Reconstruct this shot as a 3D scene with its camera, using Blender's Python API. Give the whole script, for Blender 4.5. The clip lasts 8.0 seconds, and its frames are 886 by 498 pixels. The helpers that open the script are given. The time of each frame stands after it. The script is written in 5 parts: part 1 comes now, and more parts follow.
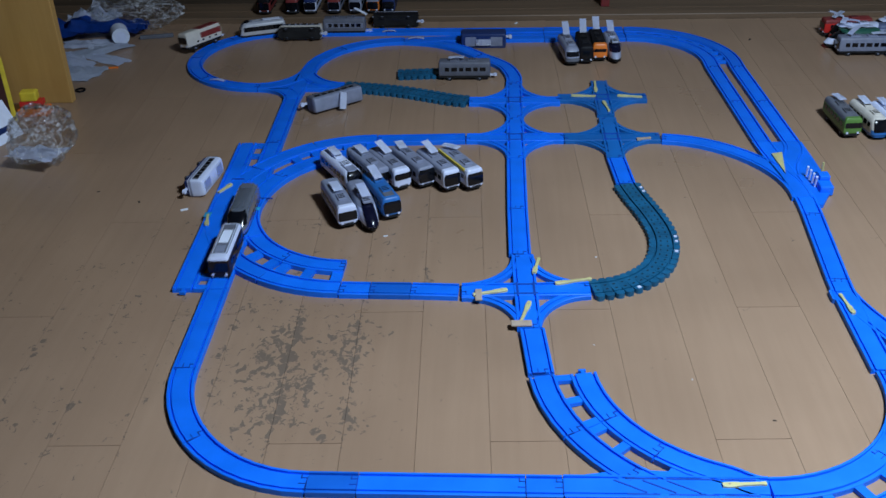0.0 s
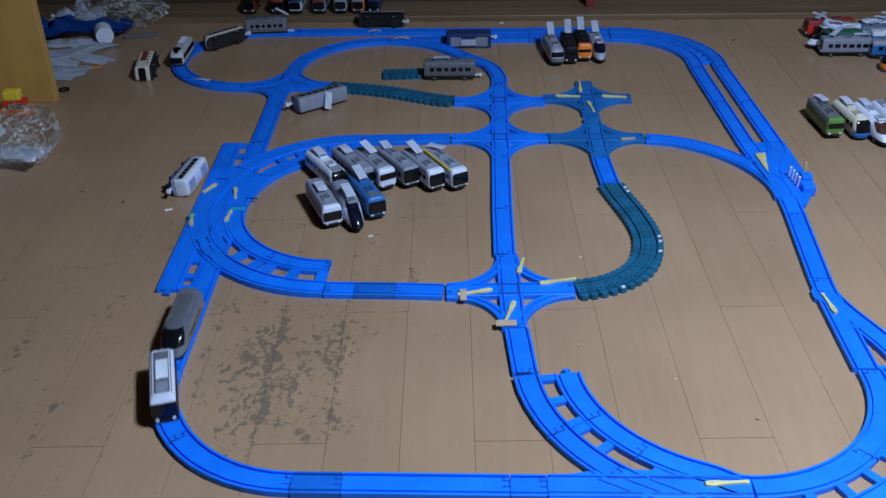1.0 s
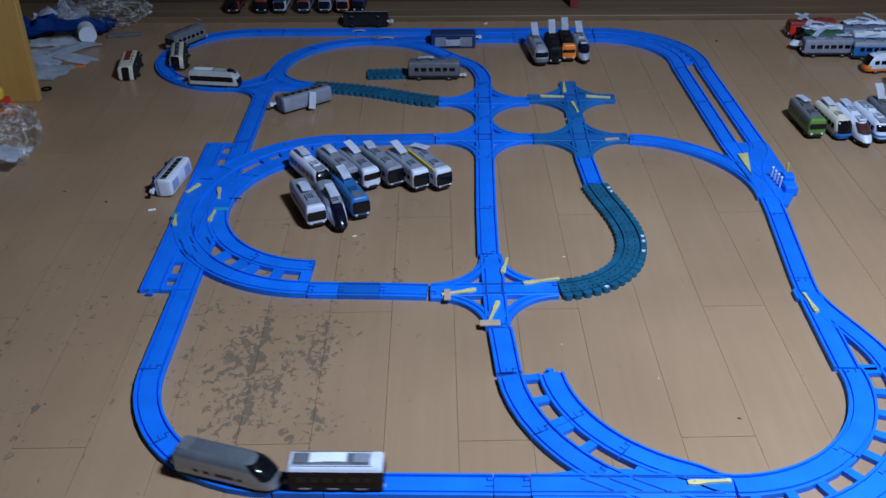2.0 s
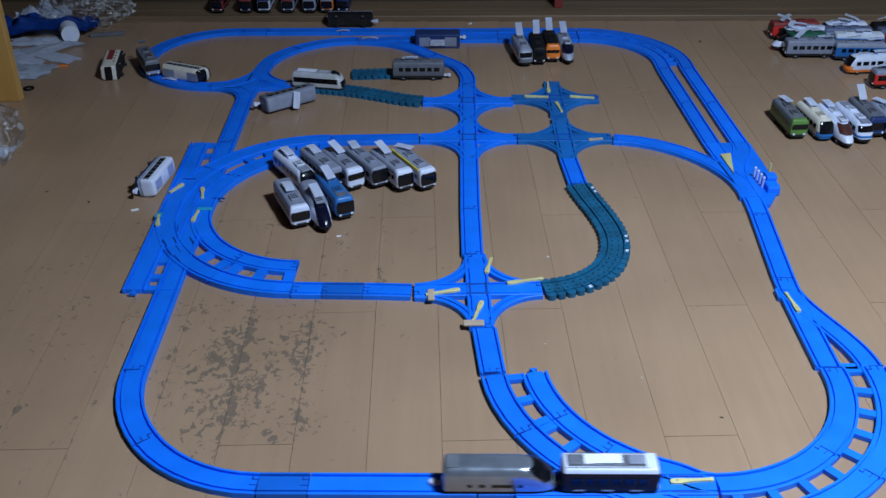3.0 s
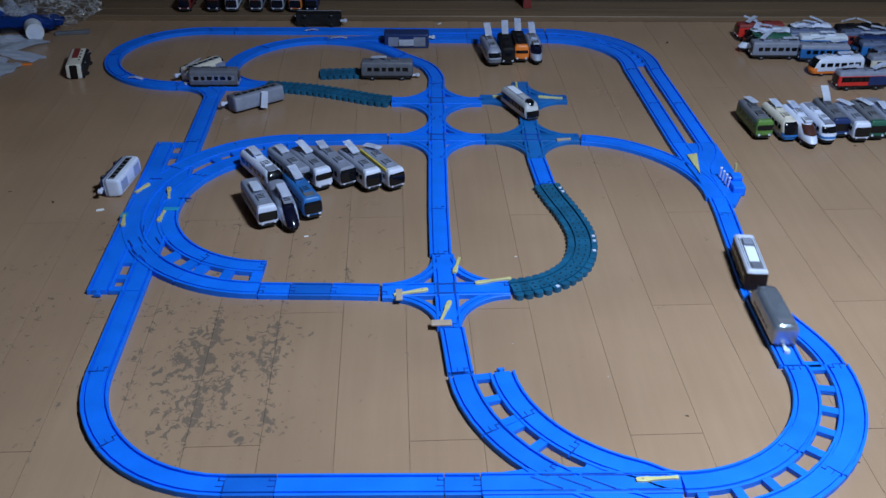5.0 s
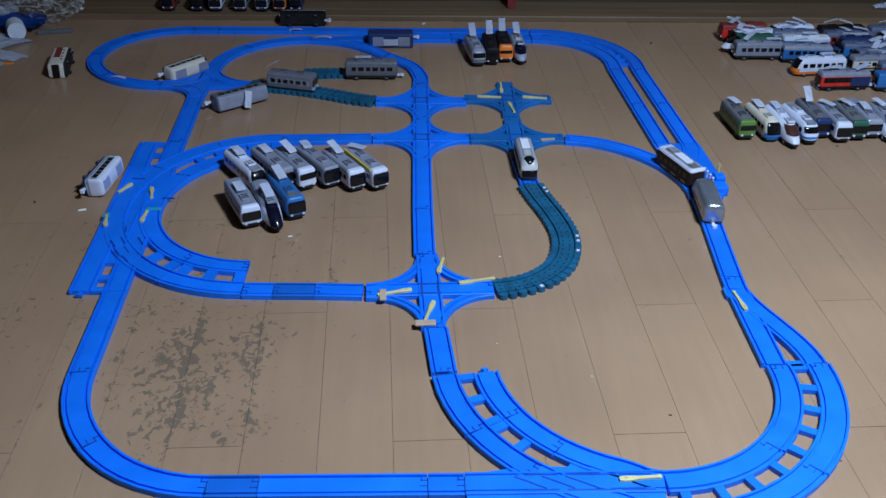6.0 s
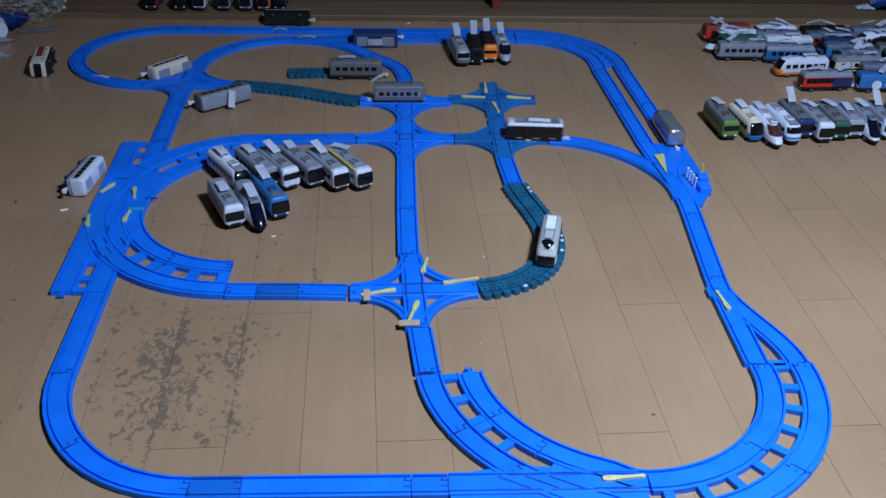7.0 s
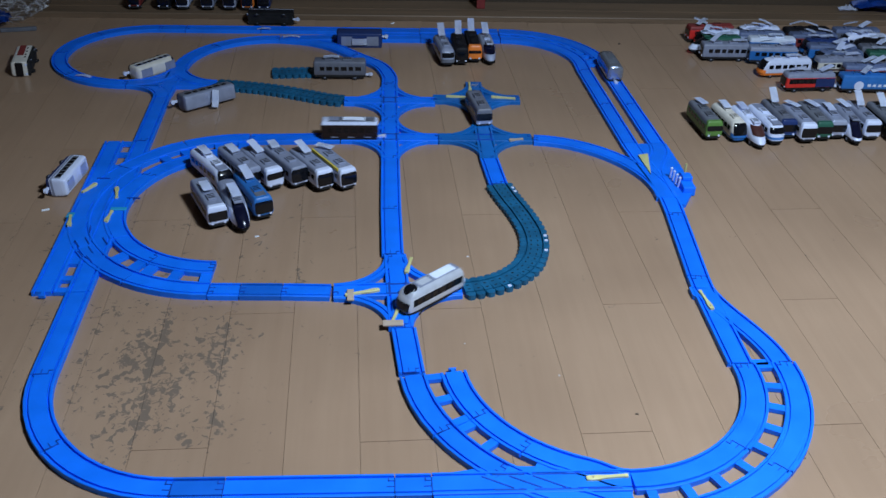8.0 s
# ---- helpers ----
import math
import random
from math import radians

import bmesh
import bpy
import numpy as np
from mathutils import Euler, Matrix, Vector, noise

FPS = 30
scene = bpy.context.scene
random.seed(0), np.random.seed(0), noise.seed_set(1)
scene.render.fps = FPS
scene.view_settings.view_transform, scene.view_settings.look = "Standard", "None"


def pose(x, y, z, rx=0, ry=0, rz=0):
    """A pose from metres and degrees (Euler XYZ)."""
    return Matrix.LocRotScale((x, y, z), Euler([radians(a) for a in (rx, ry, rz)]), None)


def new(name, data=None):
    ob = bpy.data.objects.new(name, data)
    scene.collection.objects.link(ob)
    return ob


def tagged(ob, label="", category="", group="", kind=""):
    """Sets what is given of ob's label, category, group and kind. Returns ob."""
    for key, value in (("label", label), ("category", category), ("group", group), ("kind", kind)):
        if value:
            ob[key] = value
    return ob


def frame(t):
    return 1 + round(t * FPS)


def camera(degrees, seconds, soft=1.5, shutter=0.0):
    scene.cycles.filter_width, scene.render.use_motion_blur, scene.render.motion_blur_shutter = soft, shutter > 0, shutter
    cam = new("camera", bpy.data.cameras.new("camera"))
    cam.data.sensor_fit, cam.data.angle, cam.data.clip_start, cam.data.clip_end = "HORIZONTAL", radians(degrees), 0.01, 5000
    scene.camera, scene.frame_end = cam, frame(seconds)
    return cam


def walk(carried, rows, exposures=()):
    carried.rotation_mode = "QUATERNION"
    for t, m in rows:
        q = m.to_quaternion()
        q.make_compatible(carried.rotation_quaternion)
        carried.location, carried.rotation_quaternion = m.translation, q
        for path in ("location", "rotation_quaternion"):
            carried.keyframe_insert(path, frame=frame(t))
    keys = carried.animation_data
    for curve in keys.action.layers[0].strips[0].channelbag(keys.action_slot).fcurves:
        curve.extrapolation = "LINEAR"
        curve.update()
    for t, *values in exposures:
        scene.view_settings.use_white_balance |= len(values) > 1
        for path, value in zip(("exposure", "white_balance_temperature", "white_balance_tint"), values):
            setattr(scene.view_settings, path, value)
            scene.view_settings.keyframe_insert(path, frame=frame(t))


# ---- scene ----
cam = camera(48.02, 8.0, soft=1.5, shutter=0.5)
walk(cam, [
    (0.0, pose(-0.0112, 0.0032, 0.8972, 58.869, 1.558, 2.871)),
    (0.1, pose(-0.0110, 0.0031, 0.8973, 58.867, 1.532, 2.823)),
    (0.5, pose(-0.0098, 0.0025, 0.8979, 58.854, 1.379, 2.539)),
    (1.0, pose(-0.0084, 0.0018, 0.8985, 58.839, 1.185, 2.181)),
    (1.5, pose(-0.0070, 0.0013, 0.8991, 58.826, 0.988, 1.818)),
    (2.0, pose(-0.0056, 0.0008, 0.8995, 58.816, 0.790, 1.454)),
    (2.5, pose(-0.0042, 0.0005, 0.8999, 58.808, 0.593, 1.091)),
    (3.0, pose(-0.0028, 0.0002, 0.9002, 58.802, 0.395, 0.727)),
    (3.5, pose(-0.0014, 0.0001, 0.9003, 58.799, 0.198, 0.364)),
    (4.0, pose(-0.0000, 0.0000, 0.9004, 58.797, -0.000, -0.000)),
    (4.5, pose(0.0014, 0.0001, 0.9003, 58.799, -0.198, -0.364)),
    (5.0, pose(0.0028, 0.0002, 0.9002, 58.802, -0.395, -0.727)),
    (5.5, pose(0.0042, 0.0005, 0.8999, 58.808, -0.593, -1.091)),
    (6.0, pose(0.0056, 0.0008, 0.8995, 58.816, -0.790, -1.454)),
    (6.5, pose(0.0070, 0.0013, 0.8991, 58.826, -0.988, -1.818)),
    (7.0, pose(0.0084, 0.0018, 0.8985, 58.839, -1.185, -2.181)),
    (7.5, pose(0.0098, 0.0025, 0.8978, 58.854, -1.381, -2.544)),
    (8.0, pose(0.0113, 0.0032, 0.8971, 58.871, -1.578, -2.907)),
])

# ---- light: one ceiling lamp and an added weak bluish world fill ----
world = bpy.data.worlds.new("room_air")
scene.world = world
world.use_nodes = True
world.node_tree.nodes["Background"].inputs[0].default_value = (0.55, 0.62, 0.8, 1)
world.node_tree.nodes["Background"].inputs[1].default_value = 0.035
LAMP = (0.85, 0.53, 1.87)
lamp_data = bpy.data.lights.new("ceiling_lamp_light", "AREA")
lamp_data.shape, lamp_data.size, lamp_data.energy = "DISK", 0.30, 78.5
lamp_data.color = (0.65, 0.815, 1.0)
lamp_light = new("ceiling_lamp_light", lamp_data)
lamp_light.location = LAMP
scene.view_settings.exposure = 0.0


# ---- materials ----
def node(tree, kind, **inputs):
    n = tree.nodes.new(kind)
    for key, value in inputs.items():
        n.inputs[key.replace("_", " ")].default_value = value
    return n


def paint(name, colour, rough=0.45, metal=0.0, vary=0.12, scale=60.0, bump=0.05, spec=None):
    """A painted or moulded surface: coarse and fine variation, faint relief, a random tone for each piece."""
    m = bpy.data.materials.new(name)
    m.use_nodes = True
    t = m.node_tree
    b = t.nodes["Principled BSDF"]
    pos = t.nodes.new("ShaderNodeTexCoord")
    big = node(t, "ShaderNodeTexNoise", Scale=scale, Detail=4.0)
    fine = node(t, "ShaderNodeTexNoise", Scale=scale * 14, Detail=3.0)
    info = t.nodes.new("ShaderNodeObjectInfo")
    mix = t.nodes.new("ShaderNodeMath")
    mix.operation = "ADD"
    mul = t.nodes.new("ShaderNodeMath")
    mul.operation, mul.inputs[1].default_value = "MULTIPLY_ADD", 0.35
    ramp = t.nodes.new("ShaderNodeValToRGB")
    lo = [max(0.0, c * (1 - 1.6 * vary)) for c in colour]
    hi = [min(1.0, c * (1 + 1.2 * vary)) for c in colour]
    ramp.color_ramp.elements[0].position, ramp.color_ramp.elements[0].color = 0.3, (*lo, 1)
    ramp.color_ramp.elements[1].position, ramp.color_ramp.elements[1].color = 0.95, (*hi, 1)
    t.links.new(pos.outputs["Object"], big.inputs["Vector"])
    t.links.new(pos.outputs["Object"], fine.inputs["Vector"])
    t.links.new(info.outputs["Random"], mul.inputs[0])
    t.links.new(big.outputs["Fac"], mul.inputs[2])
    t.links.new(mul.outputs[0], ramp.inputs["Fac"])
    t.links.new(ramp.outputs["Color"], b.inputs["Base Color"])
    rr = node(t, "ShaderNodeMapRange")
    rr.inputs["To Min"].default_value, rr.inputs["To Max"].default_value = max(0.03, rough - 0.1), min(1.0, rough + 0.12)
    t.links.new(big.outputs["Fac"], rr.inputs["Value"])
    t.links.new(rr.outputs[0], b.inputs["Roughness"])
    b.inputs["Metallic"].default_value = metal
    b.inputs["Specular IOR Level"].default_value = spec if spec is not None else 0.12 if max(colour) < 0.05 else 0.4
    if bump:
        bn = node(t, "ShaderNodeBump", Strength=bump, Distance=0.0006)
        t.links.new(fine.outputs["Fac"], bn.inputs["Height"])
        t.links.new(bn.outputs["Normal"], b.inputs["Normal"])
    return m


def floor_material():
    """Varnished plywood boards, worn to grey-black scuffs where the varnish has gone."""
    m = bpy.data.materials.new("floor_wood")
    m.use_nodes = True
    t = m.node_tree
    b = t.nodes["Principled BSDF"]
    geo = t.nodes.new("ShaderNodeNewGeometry")
    info = t.nodes.new("ShaderNodeObjectInfo")
    stretch = node(t, "ShaderNodeMapping", Scale=(60, 3.0, 60))
    grain = node(t, "ShaderNodeTexNoise", Scale=1.0, Detail=6.0, Roughness=0.6)
    t.links.new(geo.outputs["Position"], stretch.inputs["Vector"])
    t.links.new(stretch.outputs[0], grain.inputs["Vector"])
    tone = t.nodes.new("ShaderNodeMath")
    tone.operation, tone.inputs[1].default_value = "MULTIPLY_ADD", 0.28
    t.links.new(info.outputs["Random"], tone.inputs[0])
    t.links.new(grain.outputs["Fac"], tone.inputs[2])
    wood = t.nodes.new("ShaderNodeValToRGB")
    wood.color_ramp.elements[0].position, wood.color_ramp.elements[0].color = 0.25, (0.374, 0.238, 0.155, 1)
    wood.color_ramp.elements[1].position, wood.color_ramp.elements[1].color = 1.1, (0.436, 0.286, 0.190, 1)
    t.links.new(tone.outputs[0], wood.inputs["Fac"])
    # worn zone: an upright oval on the plan, broken by noise
    sep = t.nodes.new("ShaderNodeSeparateXYZ")
    t.links.new(geo.outputs["Position"], sep.inputs[0])

    def oval(cx, cy, rx, ry):
        out = []
        for axis, c, r in ((0, cx, rx), (1, cy, ry)):
            a = t.nodes.new("ShaderNodeMath")
            a.operation, a.inputs[1].default_value = "SUBTRACT", c
            t.links.new(sep.outputs[axis], a.inputs[0])
            d = t.nodes.new("ShaderNodeMath")
            d.operation, d.inputs[1].default_value = "DIVIDE", r
            t.links.new(a.outputs[0], d.inputs[0])
            p = t.nodes.new("ShaderNodeMath")
            p.operation, p.inputs[1].default_value = "POWER", 2.0
            t.links.new(d.outputs[0], p.inputs[0])
            out.append(p)
        s = t.nodes.new("ShaderNodeMath")
        s.operation = "ADD"
        t.links.new(out[0].outputs[0], s.inputs[0])
        t.links.new(out[1].outputs[0], s.inputs[1])
        r = node(t, "ShaderNodeMapRange")
        r.inputs["From Min"].default_value, r.inputs["From Max"].default_value = 0.0, 1.0
        r.inputs["To Min"].default_value, r.inputs["To Max"].default_value = 1.0, 0.0
        t.links.new(s.outputs[0], r.inputs["Value"])
        return r
    zone_a, zone_b, zone_c = oval(-0.305, 1.16, 0.20, 0.33), oval(-0.26, 1.46, 0.30, 0.32), oval(-0.62, 1.20, 0.34, 0.55)
    scale_b = t.nodes.new("ShaderNodeMath")
    scale_b.operation, scale_b.inputs[1].default_value = "MULTIPLY", 0.55
    t.links.new(zone_b.outputs[0], scale_b.inputs[0])
    scale_c = t.nodes.new("ShaderNodeMath")
    scale_c.operation, scale_c.inputs[1].default_value = "MULTIPLY", 0.5
    t.links.new(zone_c.outputs[0], scale_c.inputs[0])
    zmax = t.nodes.new("ShaderNodeMath")
    zmax.operation = "MAXIMUM"
    t.links.new(zone_a.outputs[0], zmax.inputs[0])
    t.links.new(scale_b.outputs[0], zmax.inputs[1])
    zmax2 = t.nodes.new("ShaderNodeMath")
    zmax2.operation = "MAXIMUM"
    t.links.new(zmax.outputs[0], zmax2.inputs[0])
    t.links.new(scale_c.outputs[0], zmax2.inputs[1])
    core = oval(-0.330, 1.135, 0.060, 0.19)
    scale_d = t.nodes.new("ShaderNodeMath")
    scale_d.operation, scale_d.inputs[1].default_value = "MULTIPLY", 0.27
    t.links.new(core.outputs[0], scale_d.inputs[0])
    zsum = t.nodes.new("ShaderNodeMath")
    zsum.operation = "ADD"
    t.links.new(zmax2.outputs[0], zsum.inputs[0])
    t.links.new(scale_d.outputs[0], zsum.inputs[1])

    def wear_noise(scale, detail, rough, bend_by=0.0):
        mp = node(t, "ShaderNodeMapping", Scale=scale)
        nz = node(t, "ShaderNodeTexNoise", Scale=1.0, Detail=detail, Roughness=rough, Distortion=bend_by)
        t.links.new(geo.outputs["Position"], mp.inputs["Vector"])
        t.links.new(mp.outputs[0], nz.inputs["Vector"])
        return nz
    # flakes about a centimetre across, gathered in clusters, with ragged rims
    flake = wear_noise((80, 66, 60), 3.0, 0.55, 0.9)
    cluster = wear_noise((15, 11, 10), 3.0, 0.6)
    rim = wear_noise((340, 340, 300), 2.0, 0.6)
    clump = t.nodes.new("ShaderNodeMath")
    clump.operation, clump.inputs[1].default_value = "MULTIPLY_ADD", 0.50
    t.links.new(cluster.outputs["Fac"], clump.inputs[0])
    t.links.new(flake.outputs["Fac"], clump.inputs[2])
    scuff = t.nodes.new("ShaderNodeMath")
    scuff.operation, scuff.inputs[1].default_value = "MULTIPLY_ADD", 0.16
    t.links.new(rim.outputs["Fac"], scuff.inputs[0])
    t.links.new(clump.outputs[0], scuff.inputs[2])
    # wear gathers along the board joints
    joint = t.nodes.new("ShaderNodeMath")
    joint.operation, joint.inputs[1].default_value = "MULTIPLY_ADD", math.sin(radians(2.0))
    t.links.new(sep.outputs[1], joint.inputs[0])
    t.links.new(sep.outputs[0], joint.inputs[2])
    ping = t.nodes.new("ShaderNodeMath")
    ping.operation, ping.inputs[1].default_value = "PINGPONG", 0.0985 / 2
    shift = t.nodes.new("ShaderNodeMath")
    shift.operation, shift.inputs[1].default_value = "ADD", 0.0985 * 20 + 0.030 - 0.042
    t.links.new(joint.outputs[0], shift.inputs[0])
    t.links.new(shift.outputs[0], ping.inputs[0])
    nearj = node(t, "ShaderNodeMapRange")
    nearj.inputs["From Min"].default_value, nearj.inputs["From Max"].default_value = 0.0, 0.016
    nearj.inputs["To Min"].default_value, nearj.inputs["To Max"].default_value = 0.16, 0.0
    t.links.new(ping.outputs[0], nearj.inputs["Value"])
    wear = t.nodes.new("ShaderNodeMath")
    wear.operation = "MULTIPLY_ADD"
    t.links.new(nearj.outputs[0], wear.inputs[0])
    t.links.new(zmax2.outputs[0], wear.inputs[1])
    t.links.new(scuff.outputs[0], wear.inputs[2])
    both = t.nodes.new("ShaderNodeMath")
    both.operation, both.inputs[1].default_value = "MULTIPLY_ADD", 0.20
    t.links.new(zsum.outputs[0], both.inputs[0])
    t.links.new(wear.outputs[0], both.inputs[2])
    cut = node(t, "ShaderNodeMapRange")
    cut.inputs["From Min"].default_value, cut.inputs["From Max"].default_value = 1.080, 1.150
    t.links.new(both.outputs[0], cut.inputs["Value"])
    cutm = t.nodes.new("ShaderNodeMath")
    cutm.operation, cutm.inputs[1].default_value = "MULTIPLY", 0.62
    t.links.new(cut.outputs[0], cutm.inputs[0])
    mix = t.nodes.new("ShaderNodeMix")
    mix.data_type = "RGBA"
    mix.inputs["B"].default_value = (0.085, 0.078, 0.07, 1)
    t.links.new(cutm.outputs[0], mix.inputs["Factor"])
    t.links.new(wood.outputs["Color"], mix.inputs["A"])
    # a greyish bloom over the whole sheet, coarse
    haze = node(t, "ShaderNodeTexNoise", Scale=3.5, Detail=5.0)
    t.links.new(geo.outputs["Position"], haze.inputs["Vector"])
    mix2 = t.nodes.new("ShaderNodeMix")
    mix2.data_type, mix2.blend_type = "RGBA", "MULTIPLY"
    mix2.inputs["Factor"].default_value = 0.35
    t.links.new(mix.outputs["Result"], mix2.inputs["A"])
    t.links.new(haze.outputs["Fac"], mix2.inputs["B"])
    t.links.new(mix2.outputs["Result"], b.inputs["Base Color"])
    rr = node(t, "ShaderNodeMapRange")
    rr.inputs["To Min"].default_value, rr.inputs["To Max"].default_value = 0.2, 0.42
    t.links.new(haze.outputs["Fac"], rr.inputs["Value"])
    rmix = t.nodes.new("ShaderNodeMath")
    rmix.operation, rmix.inputs[1].default_value = "MULTIPLY_ADD", 0.3
    t.links.new(cut.outputs[0], rmix.inputs[0])
    t.links.new(rr.outputs[0], rmix.inputs[2])
    t.links.new(rmix.outputs[0], b.inputs["Roughness"])
    bn = node(t, "ShaderNodeBump", Strength=0.06, Distance=0.001)
    t.links.new(grain.outputs["Fac"], bn.inputs["Height"])
    t.links.new(bn.outputs["Normal"], b.inputs["Normal"])
    return m


def wood_material(name, lo, hi, scale=(2.0, 30.0, 30.0), rough=0.5):
    m = bpy.data.materials.new(name)
    m.use_nodes = True
    t = m.node_tree
    b = t.nodes["Principled BSDF"]
    geo = t.nodes.new("ShaderNodeNewGeometry")
    mp = node(t, "ShaderNodeMapping", Scale=scale)
    n = node(t, "ShaderNodeTexNoise", Scale=1.0, Detail=7.0, Roughness=0.62, Distortion=0.4)
    t.links.new(geo.outputs["Position"], mp.inputs["Vector"])
    t.links.new(mp.outputs[0], n.inputs["Vector"])
    r = t.nodes.new("ShaderNodeValToRGB")
    r.color_ramp.elements[0].position, r.color_ramp.elements[0].color = 0.3, (*lo, 1)
    r.color_ramp.elements[1].position, r.color_ramp.elements[1].color = 0.7, (*hi, 1)
    t.links.new(n.outputs["Fac"], r.inputs["Fac"])
    t.links.new(r.outputs["Color"], b.inputs["Base Color"])
    b.inputs["Roughness"].default_value = rough
    bn = node(t, "ShaderNodeBump", Strength=0.15, Distance=0.001)
    t.links.new(n.outputs["Fac"], bn.inputs["Height"])
    t.links.new(bn.outputs["Normal"], b.inputs["Normal"])
    return m


def film_material():
    """Thin clear crinkled plastic."""
    m = bpy.data.materials.new("clear_film")
    m.use_nodes = True
    t = m.node_tree
    t.nodes.remove(t.nodes["Principled BSDF"])
    out = t.nodes["Material Output"]
    gloss = node(t, "ShaderNodeBsdfGlossy", Roughness=0.10)
    clear = node(t, "ShaderNodeBsdfTransparent", Color=(0.97, 0.975, 0.98, 1))
    noise_tex = node(t, "ShaderNodeTexNoise", Scale=34.0, Detail=2.0)
    bn = node(t, "ShaderNodeBump", Strength=1.0, Distance=0.03)
    t.links.new(noise_tex.outputs["Fac"], bn.inputs["Height"])
    t.links.new(bn.outputs["Normal"], gloss.inputs["Normal"])
    mix = node(t, "ShaderNodeMixShader", Fac=0.30)
    t.links.new(clear.outputs[0], mix.inputs[1])
    t.links.new(gloss.outputs[0], mix.inputs[2])
    # glints on the folds, painted in as thin whitish noise bands
    glint_noise = node(t, "ShaderNodeTexNoise", Scale=4.2, Detail=3.0, Roughness=0.6, Distortion=0.4)
    glint_band = t.nodes.new("ShaderNodeValToRGB")
    e = glint_band.color_ramp.elements
    e[0].position, e[0].color, e[1].position, e[1].color = 0.49, (0, 0, 0, 1), 0.56, (0, 0, 0, 1)
    mid = e.new(0.515)
    mid.color = (0.42, 0.42, 0.42, 1)
    t.links.new(glint_noise.outputs["Fac"], glint_band.inputs["Fac"])
    white = node(t, "ShaderNodeBsdfPrincipled", Roughness=0.25)
    white.inputs["Base Color"].default_value = (0.75, 0.78, 0.85, 1)
    mix2 = t.nodes.new("ShaderNodeMixShader")
    t.links.new(glint_band.outputs["Color"], mix2.inputs[0])
    t.links.new(mix.outputs[0], mix2.inputs[1])
    t.links.new(white.outputs[0], mix2.inputs[2])
    t.links.new(mix2.outputs[0], out.inputs["Surface"])
    return m


BLUE = paint("rail_blue", (0.0015, 0.166, 0.89), rough=0.5, vary=0.10, scale=25, bump=0.08)
BLUE_DEEP = paint("rail_blue_darker", (0.003, 0.12, 0.60), rough=0.5, vary=0.10, scale=25, bump=0.08)
TEAL_BLUE = paint("rail_teal_blue", (0.004, 0.13, 0.46), rough=0.45, vary=0.12, scale=25, bump=0.08)
TEAL = paint("flex_teal", (0.006, 0.095, 0.20), rough=0.5, vary=0.18, scale=40, bump=0.1)
LEVER = paint("lever_yellow", (0.56, 0.52, 0.24), rough=0.45, vary=0.12)
LEVER_TAN = paint("lever_tan", (0.42, 0.33, 0.26), rough=0.6)
GREY = paint("train_grey", (0.215, 0.240, 0.335), rough=0.42, vary=0.14)
GREY_DK = paint("train_dark_grey", (0.115, 0.125, 0.155), rough=0.5, vary=0.15)
SILVER = paint("train_silver", (0.40, 0.45, 0.61), rough=0.3, metal=0.3, vary=0.08)
WHITE = paint("train_white", (0.60, 0.66, 0.86), rough=0.35, vary=0.06)
CREAM = paint("train_cream", (0.60, 0.57, 0.52), rough=0.4, vary=0.08)
BLACK = paint("train_black", (0.008, 0.008, 0.011), rough=0.5, vary=0.3)
GLASSY = paint("window_black", (0.004, 0.005, 0.008), rough=0.13, vary=0.3, bump=0, spec=0.5)
UNDER = paint("underframe", (0.02, 0.02, 0.022), rough=0.6, vary=0.3)
RED = paint("train_red", (0.62, 0.03, 0.025), rough=0.38)
MAROON = paint("train_maroon", (0.20, 0.03, 0.03), rough=0.42)
BROWN = paint("train_brown", (0.06, 0.022, 0.02), rough=0.35)
ORANGE = paint("train_orange", (0.78, 0.20, 0.03), rough=0.38)
GREEN = paint("train_green", (0.10, 0.22, 0.05), rough=0.42)
GREEN_DK = paint("train_dark_green", (0.02, 0.10, 0.07), rough=0.42)
NAVY = paint("train_navy", (0.012, 0.03, 0.12), rough=0.35)
SKY = paint("train_sky_blue", (0.022, 0.140, 0.43), rough=0.38)
YELLOW = paint("train_yellow", (0.75, 0.58, 0.05), rough=0.42)
STEEL = paint("train_steel", (0.31, 0.36, 0.46), rough=0.21, metal=0.72, vary=0.10)
UMBER = paint("train_umber", (0.020, 0.013, 0.013), rough=0.35, vary=0.2)
DUSK = paint("train_dusk_blue", (0.105, 0.140, 0.255), rough=0.42, vary=0.16)
INK = paint("screen_navy", (0.005, 0.006, 0.020), rough=0.15, vary=0.2, bump=0, spec=0.5)
PALE_SILVER = paint("pale_silver", (0.50, 0.51, 0.55), rough=0.32)
ROOF_SILVER = paint("roof_silver", (0.40, 0.42, 0.48), rough=0.34)
SLATE = paint("train_slate", (0.12, 0.13, 0.17), rough=0.45, vary=0.15)
PAPER = paint("white_paper", (0.72, 0.78, 0.98), rough=0.8, vary=0.06)
PALE_BLUE = paint("pale_blue_paper", (0.60, 0.66, 0.80), rough=0.8, vary=0.08)
TARP = paint("blue_sheet", (0.01, 0.07, 0.40), rough=0.4, vary=0.2)
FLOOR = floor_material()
PINE = wood_material("pine_board", (0.44, 0.245, 0.07), (0.54, 0.32, 0.105), scale=(25, 25, 3))
SILL_WOOD = wood_material("dark_sill_wood", (0.11, 0.072, 0.045), (0.20, 0.13, 0.08))
WALL_WOOD = wood_material("dark_wall_wood", (0.04, 0.028, 0.018), (0.085, 0.058, 0.038))
